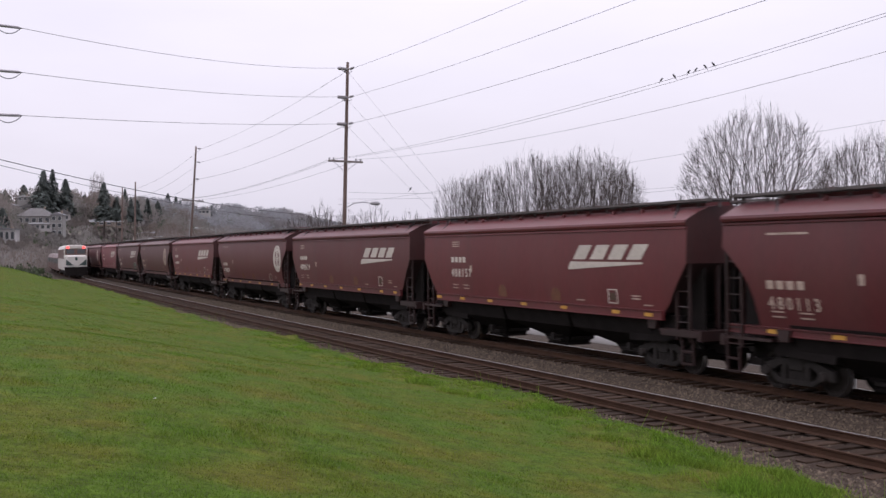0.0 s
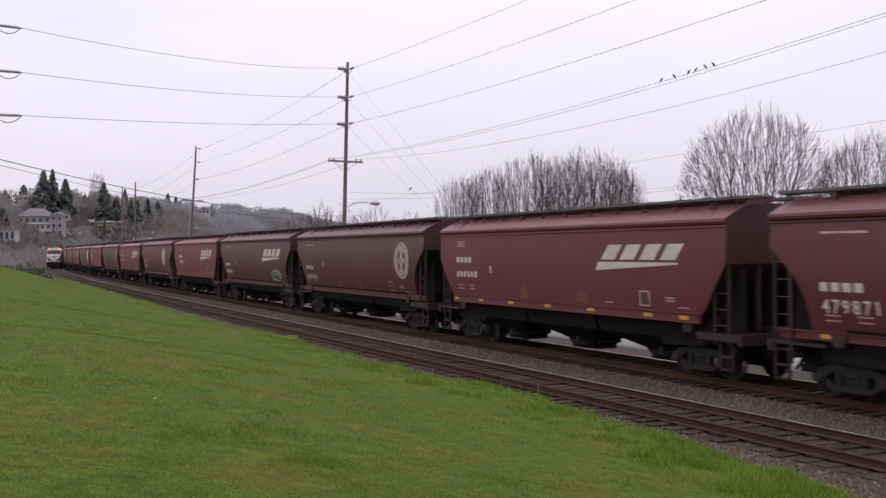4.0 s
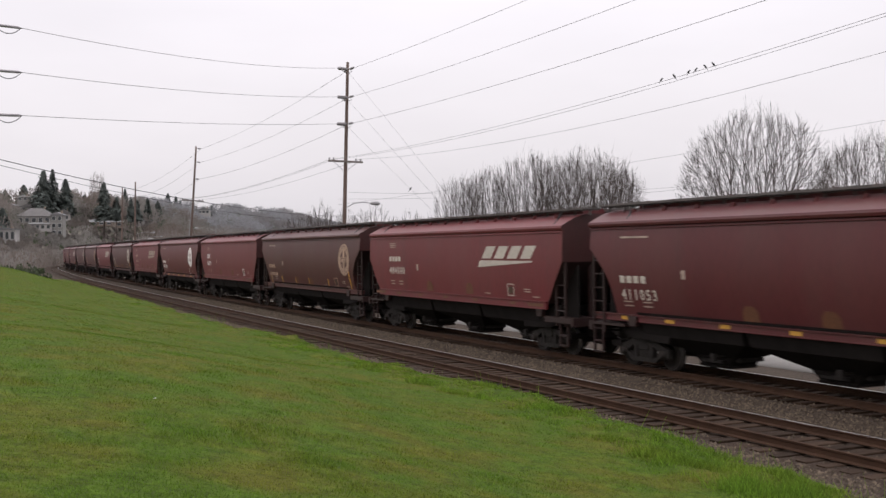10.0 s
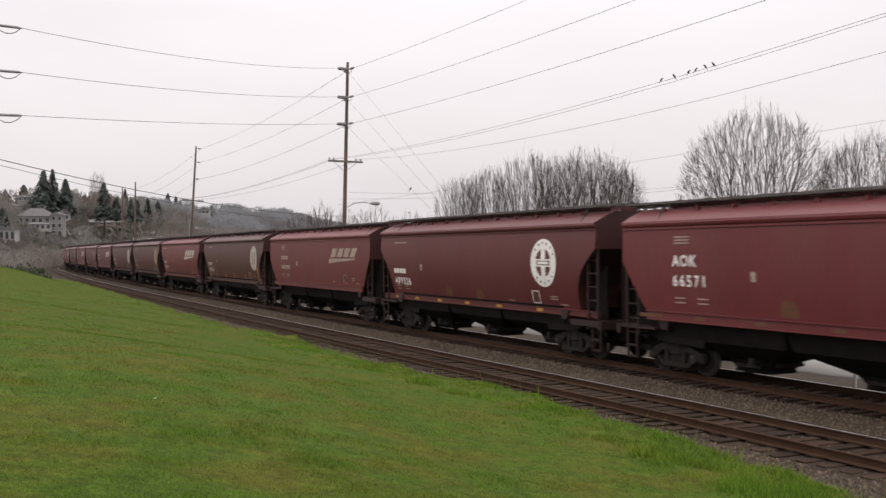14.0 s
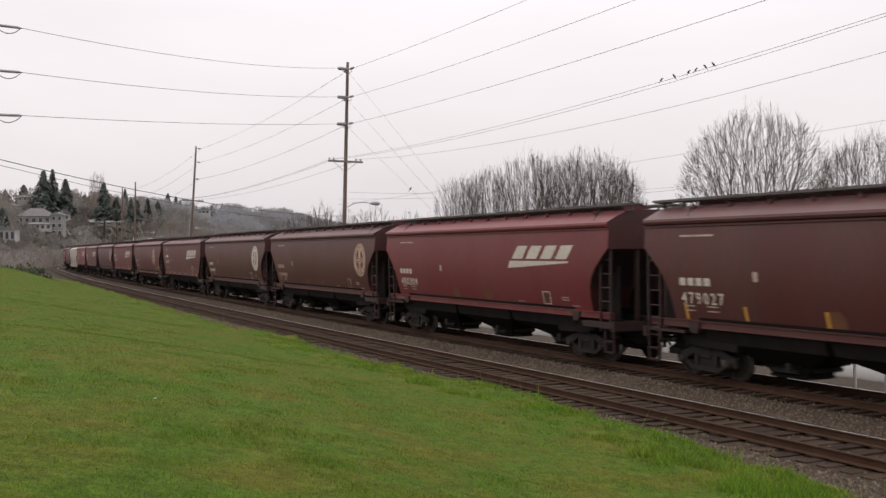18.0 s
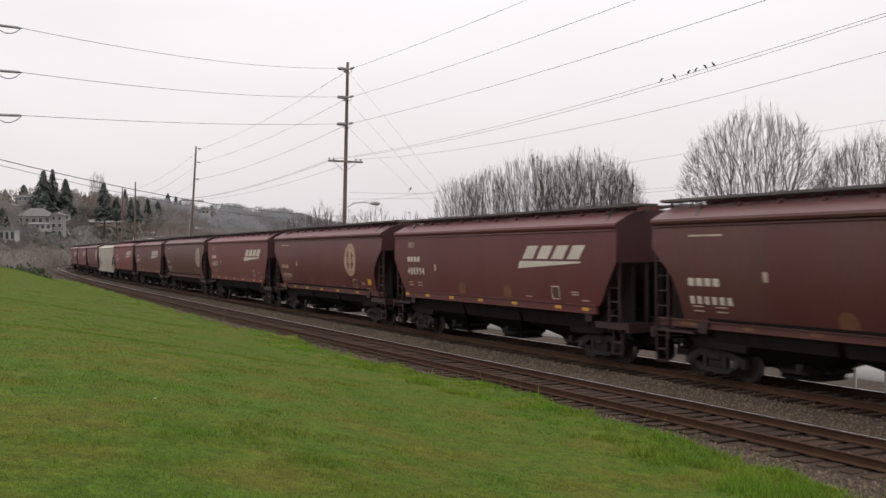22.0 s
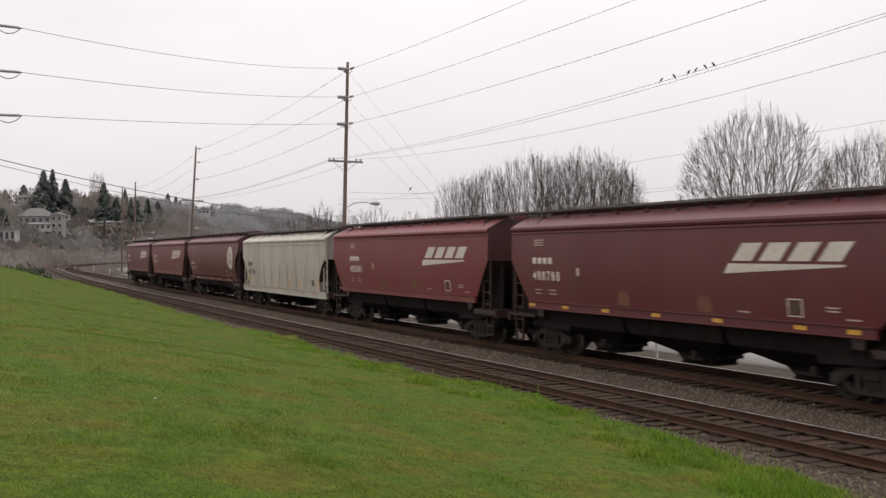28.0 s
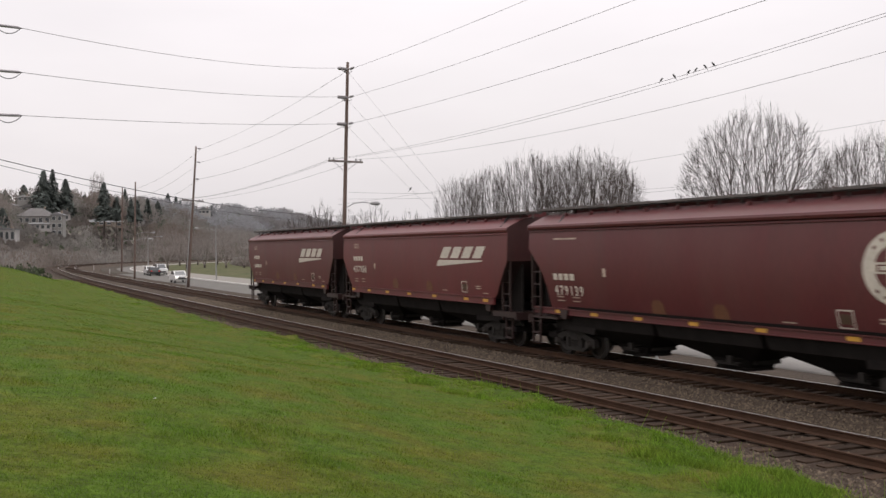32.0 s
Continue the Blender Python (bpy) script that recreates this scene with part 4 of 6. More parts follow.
        on_side("small_panel", key, lambda: bar_mesh(M_FADED, 0.15, 0.24, "small_panel"), -4.2 + (1.2 if skin is M_BRIGHT else 0), 2.6)
        for x in ((-2.1, 1.4) if kind == "L" else (-2.05, 0.5)):
            on_side("loading_stencil", "load", lambda: flat([[(0.0, 0.0), (0.58, 0.0), (0.57, 0.26), (0.42, 0.40), (0.15, 0.40), (0.02, 0.26)]], "loading_stencil", M_STENCIL), x, zs[1] + 0.06)
        if bright and kind == "E" and emblem_x < 5:
            on_side("warning_panel", "orange", lambda: flat([rect(0, 0.42, 0, 0.26)], "warning_panel", M_YELLOW), 6.55, zs[1] + 0.30)
    if mark == "logo":
        for j in range(5):
            on_side("lettering_block" if j < 4 else "lettering_wedge", "%s%d" % (key, j), lambda: logo_mesh(tone)[j], logo_x, 2.79, "slanted block of lettering" if j < 4 else "")
    elif mark == "emblem":
        on_side("round_emblem", key, lambda: emblem_mesh(tone), emblem_x, 2.98, "round cross emblem")
    if extra == "graffiti":
        on_side("graffiti", "rim", lambda: graffiti_mesh(M_OUTLINE, 0.028, 0.0), 4.35, 1.52, "pale sprayed outline")
        on_side("graffiti", "fill", lambda: graffiti_mesh(M_GREEN, 0.0, 0.008), 4.35, 1.521, "green sprayed graffiti")
    if kind == "G":
        for x in np.arange(-6.6, 6.7, 1.65):
            put("side_seam", cached("seam", lambda: Shape().box(-0.02, 0.02, -0.012, 0.02, 1.31, 3.78).mesh("side_seam", M_GREY)), car, pose(float(x), -1.607, 0))
        for turn in (0, 180):
            put("roof_handrail", cached("handrail", handrail_mesh), car, pose(0, 0, 0, 0, 0, turn))
        for x in (-6.95, -3.5, -1.66, -0.6, 2.0, 3.8, 7.0):
            on_side("yellow_bar", "g", lambda: flat([[(-0.02, 0), (0.14, 0), (0.06, 0.5), (-0.08, 0.5)]], "yellow_bar", M_YELLOW), x, 1.36)
        on_side("placard_box", "g", lambda: flat([rect(0, 0.5, 0, 0.32)], "placard_box", M_LIV), 6.0, 1.55)
        for x in (-7.0, -6.0, 4.6, 6.5):
            put("reflector", cached("gref", lambda: flat([rect(0, 0.16, 0, 0.1)], "reflector", M_REDMARK)), car, pose(x, -0.638, 1.1))
    if extra == "bars":
        for x in (-6.85, -4.6, -2.0, 0.4, 3.6, 6.9):
            on_side("yellow_bar", "y%d" % (x > 6), lambda: flat(slab(-0.05, 0.05, 0, 0.85 if x > 6 else 0.42), "yellow_bar", M_YELLOW), x, 1.56)
    CARS.append(car)
    return car


# head to tail
R, D, B, F = M_RED, M_DARK, M_BROWN, M_BRIGHT
N_LOGO = "oxide-red covered hopper with cream block lettering on the rails"
N_EMB = "dusty brown-red covered hopper with a round cream cross emblem"
hopper_car("E", D, "emblem", "480113", N_EMB + ", faded figures")
hopper_car("L", R, "logo", "488157", "clean " + N_LOGO, shift_x=1.05)
hopper_car("L", D, "logo", "488819", N_LOGO)
hopper_car("E", D, "emblem", "479871", N_EMB, 6.7)
hopper_car("L", R, "logo", "", N_LOGO)
hopper_car("E", B, "emblem", "", N_EMB + ", faded")
hopper_car("E", B, "logo", "", "dull brown-red covered hopper with green graffiti and cream lettering", extra="graffiti")
hopper_car("L", F, "logo", "486981", "bright red covered hopper with cream block lettering")
hopper_car("E", D, "emblem", "411053", N_EMB, 4.45)
hopper_car("L", F, "logo", "484000", "bright red covered hopper with cream block lettering")
hopper_car("E", B, "emblem", "", "weathered brown covered hopper with a tan emblem and yellow bars", 6.3, extra="bars")
hopper_car("L", F, "none", "66571", "bright red covered hopper with bright white figures, no emblem", letters="AOK", shift_x=-0.1)
hopper_car("E", R, "emblem", "479326", "red covered hopper with a bright white cross emblem", 5.5)
hopper_car("L", F, "logo", "", "bright red covered hopper with faded block lettering")
hopper_car("E", B, "emblem", "479027", "weathered brown covered hopper with cream emblem and yellow bars", 6.2, extra="bars")
hopper_car("E", F, "logo", "480304", "bright red covered hopper with cream block lettering")
hopper_car("E", B, "emblem", "", "weathered brown covered hopper with a tan cross emblem", 6.6)
hopper_car("E", B, "emblem", "", "weathered brown covered hopper with a cream cross emblem", 6.2)
hopper_car("L", D, "logo", "488994", N_LOGO)
hopper_car("E", D, "emblem", "", "dusty red covered hopper with a tan cross emblem", 4.45)
hopper_car("L", R, "logo", "488273", N_LOGO)
hopper_car("E", B, "emblem", "", N_EMB + ", faded")
hopper_car("L", D, "logo", "488788", "clean " + N_LOGO)
hopper_car("L", F, "logo", "485881", "bright red covered hopper with cream block lettering")
hopper_car("G", M_GREY, "none", "842568", "pale grey covered hopper with brown stains on the rails", letters="SMW")
hopper_car("E", D, "emblem", "479139", N_EMB, 6.2)
hopper_car("L", R, "logo", "437956", N_LOGO)
hopper_car("L", D, "logo", "", N_LOGO)


# ---- poles and wires ----
def sagging(name, a, b, sag, r, m, n=14, parent=None):
    """A hanging wire between two points."""
    a, b = Vector(a), Vector(b)
    cu = bpy.data.curves.new(name, "CURVE")
    cu.dimensions, cu.bevel_depth, cu.bevel_resolution = "3D", r, 0
    sp = cu.splines.new("POLY")
    sp.points.add(n)
    for i in range(n + 1):
        t = i / n
        p = a.lerp(b, t)
        sp.points[i].co = (p.x, p.y, p.z - sag * 4 * t * (1 - t), 1)
    tmp = bpy.data.objects.new(name, cu)
    me = bpy.data.meshes.new_from_object(tmp)
    bpy.data.objects.remove(tmp)
    me.materials.clear()
    me.materials.append(m)
    return new(name, me)


def insulator_mesh(length=0.85, r=0.085):
    prof = [(0.0, 0.02), (0.05, 0.03)]
    for i in range(7):
        t = 0.08 + i * (length - 0.16) / 7
        prof += [(t, 0.05), (t + 0.02, r), (t + 0.05, 0.05)]
    return Shape().lathe(prof + [(length, 0.02)], "x", 8).mesh("insulator", M_INSUL)


def pole(s, lat, height, label, lean=1.9, arms=(), base=-0.9, r=0.17):
    """A round wooden pole; lean in degrees, towards the water side. Returns the thing and a place finder."""
    x, y, _ = tk(s, lat)
    p = tagged(new("utility_pole"), label, "utility pole", "utility poles along the road")
    lx = math.sin(radians(lean))
    p.matrix_basis = Matrix.Translation((x, y, base)) @ Matrix.Rotation(radians(lean), 4, "Y")
    sh = Shape().lathe([(height * i / 10, r * (1 - 0.04 * i)) for i in range(11)], "z", 10)
    put("shaft", sh.mesh("shaft", M_POLE, smooth=True), p)
    for z, w, ang in arms:
        arm = put("crossarm", Shape().box(-w / 2, w / 2, -0.06, 0.06, -0.07, 0.07, 0.01).mesh("crossarm", M_ARM), p, pose(0, -0.16, z, 0, 0, ang))
        for sx in (-1, 1):
            put("brace", Shape().tube((sx * w * 0.33, 0, -0.05), (0, 0.1, -0.75), 0.018, n=5).mesh("brace", M_STEEL), arm)
        for k in (-0.46, -0.34, 0.3, 0.44):
            put("pin_insulator", cached("pin", lambda: Shape().lathe([(0.06, 0.02), (0.12, 0.05), (0.2, 0.06), (0.24, 0.03)], "z", 8).mesh("pin_insulator", M_INSUL)), arm, pose(k * w, 0, 0))
    m = p.matrix_basis.copy()
    return p, (lambda lx_, ly_, lz_: m @ Vector((lx_, ly_, lz_)))


P1, at1 = pole(69, 5.94, 17.62, "tall brown wooden pole carrying three dead-ended conductors", 1.7, ((10.6, 2.5, 18),))
P2, at2 = pole(124, 5.75, 16.85, "wooden pole with a pale conduit beside the road", 3.7, ((10.4, 2.6, 24),))
P3, at3 = pole(168, 5.4, 15.4, "wooden pole at the road's bend", 1.0)
P4, at4 = pole(228, 9.7, 18.2, "dark wooden pole far along the road", 1.0, r=0.21)
P0, at0 = pole(20, 6.0, 17.0, "wooden pole near the camera's side of the road", 1.2, ((10.5, 2.5, 18),))
PL, atL = pole(40, -17.6, 15.4, "wooden pole on the lawn bank holding crossing wires", 0.0, base=0.4)
put("conduit", Shape().tube((-0.24, -0.1, 0.2), (-0.2, -0.1, 8.2), 0.07, n=8).mesh("conduit", M_STEEL), P2)

Z1, Z2, Z0 = (17.1, 15.12, 13.25), (16.6, 15.0, 13.0), (16.5, 14.6, 12.9)
ZL = (11.60, 9.97, 8.38)
for k in range(3):
    a1, a0, a2, aL = at1(0.1, 0, Z1[k]), at0(0, 0, Z0[k]), at2(0.6, 0, Z2[k]), atL(0.0, 0.0, ZL[k] - 0.4)
    for p, a, b in ((P1, a1, aL), (P1, a1, a2), (P1, a1, a0), (PL, aL, a1)):
        d = (b - a).normalized()
        long = (p is PL) or (b - aL).length < 0.01
        ins = put("insulator", cached("insul%d%d" % (long, p is PL), lambda: insulator_mesh((1.35 if p is PL else 1.9) if long else 0.85, (0.06 if p is PL else 0.12) if long else 0.085)), p)
        ins.matrix_basis = p.matrix_basis.inverted() @ Matrix.Translation(a + d * (0.4 if long else 0.2)) @ d.to_track_quat("X", "Z").to_matrix().to_4x4()
    w = tagged(sagging("overhead_wire", a1 + (aL - a1).normalized() * 2.35, aL + (a1 - aL).normalized() * 1.7, 0.42 - 0.13 * k, 0.011, M_WIRE), "grey conductor crossing the tracks", "wire", "conductors")
    tagged(sagging("overhead_wire", a1, a0, 0.35, 0.011, M_WIRE), "grey conductor along the road", "wire", "conductors")
    tagged(sagging("overhead_wire", a1, a2, 0.5, 0.013, M_WIRE), "grey conductor along the road", "wire", "conductors")
    tagged(sagging("overhead_wire", a2, at3(0, 0, 14.3 - 1.6 * k), 0.6, 0.015, M_WIRE), "grey conductor far along the road", "wire", "conductors")
    put("post_insulator", cached("postins", lambda: insulator_mesh(0.5, 0.09)), P2, pose(0.12, 0, Z2[k]))
    # jumper loop at each dead end
    for pp, q, dirn in ((P1, a1, (aL - a1).normalized()), (PL, aL, (a1 - aL).normalized())):
        j = sagging("jumper", q + dirn * 1.75, q + Vector((0.25, -0.1, -0.12)), 0.22, 0.016, M_BLACK, 8)
        j.parent = pp
        j.matrix_parent_inverse = pp.matrix_basis.inverted()
# lower lines on the crossarm
LOW = [(-1.15, 0.17, 0.55), (-0.85, 0.17, 0.62), (1.1, 0.17, 0.75)]
for k, (ox, oz, sag) in enumerate(LOW):
    a1, a0, a2 = at1(ox, -0.3 * ox, 10.6 + oz), at0(ox, -0.3 * ox, 10.85 + oz - 0.5 * (k == 2)), at2(ox, -0.4 * ox, 10.4 + oz)
    tagged(sagging("power_line", a1, a0, sag, 0.008, M_WIRE), "thin line strung between crossarms", "wire", "lower lines")
    tagged(sagging("power_line", a1, a2, 0.5, 0.012, M_WIRE), "thin line strung between crossarms", "wire", "lower lines")
    tagged(sagging("power_line", a2, at3(ox * 0.3, 0, 8.4), 0.5, 0.013, M_WIRE), "thin line strung far along the road", "wire", "lower lines")
# thick cables from the bank to the road poles
for zl, zp, r in ((7.46, 6.75, 0.015), (7.26, 6.3, 0.009)):
    tagged(sagging("cable", atL(-0.2, 0, zl - 0.95), at1(0, 0, zp), 0.5, r, M_BLACK), "dark cable crossing to the pole", "cable", "crossing cables")
# guys, tied down beyond the road
for z in Z1:
    tagged(sagging("guy_wire", at1(0, 0, z - 0.1), Vector(tk(52, 10.5 + 0.12 * z, -0.6)), 0.0, 0.008, M_WIRE), "thin steel guy wire", "guy wire", "guys of the tall pole")


def street_lamp_arm(p, z, out, ang, parent_label=""):
    """A bracket lamp fixed to a pole."""
    arm = Shape()
    pts = [(0, 0, 0), (0.35 * out, 0, 0.38), (0.7 * out, 0, 0.48), (out, 0, 0.42)]
    for a, b in zip(pts, pts[1:]):
        arm.tube(a, b, 0.035, n=6)
    ob = put("lamp_arm", arm.mesh("lamp_arm", M_STEEL), p, pose(0, 0, z, 0, 0, ang))
    put("luminaire", Shape().lathe([(out - 0.1, 0.05), (out + 0.05, 0.12), (out + 0.45, 0.16), (out + 0.62, 0.06)], "x", 8).mesh("luminaire", M_STEEL), ob, pose(0, 0, 0.42))


street_lamp_arm(P1, 7.3, 1.9, 15)
street_lamp_arm(P4, 6.4, 2.4, 10)
street_lamp_arm(P3, 6.0, 2.1, 12)
street_lamp_arm(P3, 7.0, 3.4, -25)


def street_lamp(s, lat, h, ang, out=2.4):
    x, y, _ = tk(s, lat)
    p = tagged(new("street_lamp"), "slim grey street lamp beside the road", "street lamp", "street lamps")
    p.matrix_basis = pose(x, y, -0.9)
    put("column", Shape().tube((0, 0, 0), (0, 0, h), 0.10, 0.06, 8).mesh("column", M_STEEL), p)
    street_lamp_arm(p, h - 0.4, out, ang)
    return p


street_lamp(147, 13.9, 7.6, 200)
street_lamp(222, 14.5, 7.5, 25)

# far thin lines behind the trees
def far_xyz(px, py, d):
    """A place seen at that spot of the picture plane, d metres ahead."""
    return ((px - 784) / 1834.5 * d, d, 3.45 + (441 - 0.00885 * (px - 784) - py) / 1834.5 * d)


for a, b in (((600, 362, 150), (1700, 190, 95)), ((600, 352, 150), (1200, 331, 130)), ((1100, 345, 130), (1700, 262, 95)), ((618, 340, 120), (1000, 330, 120))):
    tagged(sagging("distant_wire", far_xyz(*a), far_xyz(*b), 0.4, 0.014, M_WIRE), "thin distant wire behind the trees", "wire", "distant wires")


# birds
def bird(loc, ang, tilt=50, name="starling"):
    b = tagged(new("bird"), "small dark bird perched on a wire", "bird", "birds on the wires")
    x, y, z = loc
    b.matrix_basis = pose(x, y, z + 0.01, 0, 0, ang) @ Matrix.Scale(0.58, 4)
    body = cached("bird_body", lambda: Shape().lathe([(-0.11, 0.01), (-0.07, 0.05), (0.0, 0.065), (0.07, 0.05), (0.11, 0.03)], "x", 8).mesh("body", M_BLACK, True))
    put("body", body, b, pose(0, 0, 0.1, 0, -tilt, 0))
    put("head", cached("bird_head", lambda: Shape().lathe([(-0.045, 0.01), (-0.02, 0.042), (0.02, 0.042), (0.05, 0.015), (0.085, 0.004)], "x", 8).mesh("head", M_BLACK, True)), b, pose(0.085, 0, 0.2))
    put("tail", cached("bird_tail", lambda: Shape().box(-0.17, 0.0, -0.02, 0.02, -0.008, 0.008).mesh("tail", M_BLACK)), b, pose(-0.07, 0, 0.02, 0, -60, 0))
    for sx in (-1, 1):
        put("wing", cached("bird_wing", lambda: Shape().lathe([(-0.12, 0.004), (-0.04, 0.03), (0.06, 0.03), (0.09, 0.004)], "x", 6).mesh("wing", M_BLACK)), b, pose(-0.01, 0.05 * sx, 0.1, 0, -tilt, 0))
    return b


def on_line(k, t):
    ox, oz, sag = LOW[k]
    a1, a0 = at1(ox, -0.3 * ox, 10.6 + oz), at0(ox, -0.3 * ox, 10.85 + oz - 0.5 * (k == 2))
    p = Vector(a1).lerp(Vector(a0), t)
    return (p.x, p.y, p.z - sag * 4 * t * (1 - t))


for k, t, a in ((0, 0.777, 20), (0, 0.793, 200), (0, 0.810, 30), (0, 0.818, 10), (0, 0.829, 190), (0, 0.838, 160)):
    bird(on_line(k, t), a, 55)
bird(far_xyz(727, 337, 120), 30, 60).scale = (1.6, 1.6, 1.6)


# ---- bare trees ----
def twig(sh, p, q, r0, r1):
    """A thin three-sided piece of wood."""
    dx, dy, dz = q[0] - p[0], q[1] - p[1], q[2] - p[2]
    n = math.sqrt(dx * dx + dy * dy + dz * dz) + 1e-9
    dx, dy, dz = dx / n, dy / n, dz / n
    ux, uy = (dy, -dx) if abs(dz) < 0.98 else (1.0, 0.0)
    m = math.sqrt(ux * ux + uy * uy) + 1e-9
    ux, uy = ux / m, uy / m
    wx, wy, wz = dy * 0 - dz * uy, dz * ux, dx * uy - dy * ux
    k = len(sh.v)
    for c, r in ((p, r0), (q, r1)):
        for a, b in ((1.0, 0.0), (-0.5, 0.866), (-0.5, -0.866)):
            sh.v.append((c[0] + r * (a * ux + b * wx), c[1] + r * (a * uy + b * wy), c[2] + r * b * wz))
    sh.f += [(k, k + 1, k + 4, k + 3), (k + 1, k + 2, k + 5, k + 4), (k + 2, k, k + 3, k + 5)]


def fan(sh, rnd, p, ends, tip):
    """A limb that forks towards its share of the twig ends, thinner with each fork."""
    n = len(ends)
    r = tip * n ** 0.45
    if n == 1:
        e = ends[0]
        m = (p + e) / 2 + np.array([rnd.uniform(-0.05, 0.05), rnd.uniform(-0.05, 0.05), -0.03]) * np.linalg.norm(e - p)
        twig(sh, p, m, r * 1.2, r)
        twig(sh, m, e, r, r * 0.6)
        for _ in range(4):
            q = p + (e - p) * rnd.uniform(0.2, 0.9)
            d = (e - p) + np.array([rnd.uniform(-1, 1), rnd.uniform(-1, 1), rnd.uniform(-0.1, 0.9)]) * np.linalg.norm(e - p) * 0.55
            twig(sh, q, q + d * rnd.uniform(0.15, 0.36), r * 0.8, r * 0.5)
        return
    c = ends.mean(0)
    q = p + (c - p) * rnd.uniform(0.26, 0.40) + np.array([rnd.uniform(-1, 1), rnd.uniform(-1, 1), 0]) * 0.03 * np.linalg.norm(c - p)
    twig(sh, p, q, r, r * 0.92)
    d = ends - q
    d = d / (np.linalg.norm(d, axis=1)[:, None] + 1e-6)
    d = d - d.mean(0)
    axis = np.linalg.svd(d, full_matrices=False)[2][0] if n > 2 else d[0]
    o = np.argsort(d @ axis)
    k = max(1, min(n - 1, int(n * rnd.uniform(0.36, 0.64))))
    fan(sh, rnd, q, ends[o[:k]], tip)
    fan(sh, rnd, q, ends[o[k:]], tip)


def bare_tree(x, y, z, height, width, seed, label, ends=400, stems=5, tip=0.008, fork=0.12, shell=0.55, twigs=None):
    """A leafless tree: stems from a short trunk fork again and again out to an even dome of twig ends."""
    rnd, rs = random.Random(seed), np.random.RandomState(seed)
    t = tagged(new("bare_tree"), label, "tree", "leafless trees")
    t.matrix_basis = pose(x, y, z)
    h0, trunk = height * fork, tip * ends ** 0.40 * 1.3
    put("trunk", Shape().lathe([(h0 * i / 4, trunk * (1.3 - 0.08 * i)) for i in range(5)], "z", 9).mesh("trunk", M_BARK, True), t)
    a, u = rs.uniform(0, 6.283, ends), rs.uniform(-0.55, 1.0, ends)
    rad = np.where(rs.rand(ends) < shell, rs.uniform(0.86, 1.0, ends), rs.uniform(0.35, 0.95, ends))
    # the outline dips and swells a little
    rad = rad * (1 + 0.04 * np.sin(3 * a + seed) + 0.03 * np.sin(7 * a + 2 * seed + 4 * u))
    zc, rz, rx = height * 0.50, height * 0.485, width / 2
    c = np.sqrt(1 - np.abs(u) ** 2.7 * 0.999)
    e = np.stack([np.cos(a) * c * rx * rad, np.sin(a) * c * rx * rad, zc + u * rz * rad], 1)
    cr = Shape()
    order = np.argsort((a + 0.5 * rs.rand(ends)) % 6.283)
    for part_ in np.array_split(order, stems):
        p = np.array([rnd.uniform(-1, 1) * trunk * 0.5, rnd.uniform(-1, 1) * trunk * 0.5, h0 * rnd.uniform(0.85, 1.0)])
        fan(cr, rnd, p, e[part_], tip)
    put("crown", mesh_from("crown", cr.v, cr.f, twigs or M_TWIG), t)
    return t


L_TREE = "leafless tree with a dense rounded crown of upright twigs"
for px, top, w, d, seed in ((1338, 179, 8.8, 55, 1), (1550, 222, 8.2, 60, 2)):
    X, Y, Z = far_xyz(px, top, d)
    bare_tree(X, Y, -0.8, Z + 0.8, w, seed, L_TREE, 3200, 11, 0.0056)
for px, top, w, d, seed in ((1040, 256, 8.0, 84, 3), (935, 261, 6.6, 84, 4), (990, 264, 6.6, 86, 15), (1106, 284, 4.2, 83, 16), (816, 300, 4.8, 84, 5), (866, 284, 5.2, 85, 6), (1075, 266, 5.6, 88, 17)):
    X, Y, Z = far_xyz(px, top, d)
    bare_tree(X, Y, -0.8, Z + 0.8, w, seed, L_TREE, int(220 * w), 10, 0.0070)
for px, top, w, d, seed in ((572, 355, 6.2, 160, 7), (660, 357, 7.4, 160, 8), (730, 369, 6.4, 150, 9), (535, 372, 7.5, 190, 10), (612, 366, 5.5, 170, 11), (705, 376, 5.0, 170, 12), (762, 378, 5.0, 150, 13)):
    X, Y, Z = far_xyz(px, top, d)
    bare_tree(X, Y, -0.8, Z + 0.8, w, seed, "distant leafless tree with a spreading crown", 260, 5, 0.017)
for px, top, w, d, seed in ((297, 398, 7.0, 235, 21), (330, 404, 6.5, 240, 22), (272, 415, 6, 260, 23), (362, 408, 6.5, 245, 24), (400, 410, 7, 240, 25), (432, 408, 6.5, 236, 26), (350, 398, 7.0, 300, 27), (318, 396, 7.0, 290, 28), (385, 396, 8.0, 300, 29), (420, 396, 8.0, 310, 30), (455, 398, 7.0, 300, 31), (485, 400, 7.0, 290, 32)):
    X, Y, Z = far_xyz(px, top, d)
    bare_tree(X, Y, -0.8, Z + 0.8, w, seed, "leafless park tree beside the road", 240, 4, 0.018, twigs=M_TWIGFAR)


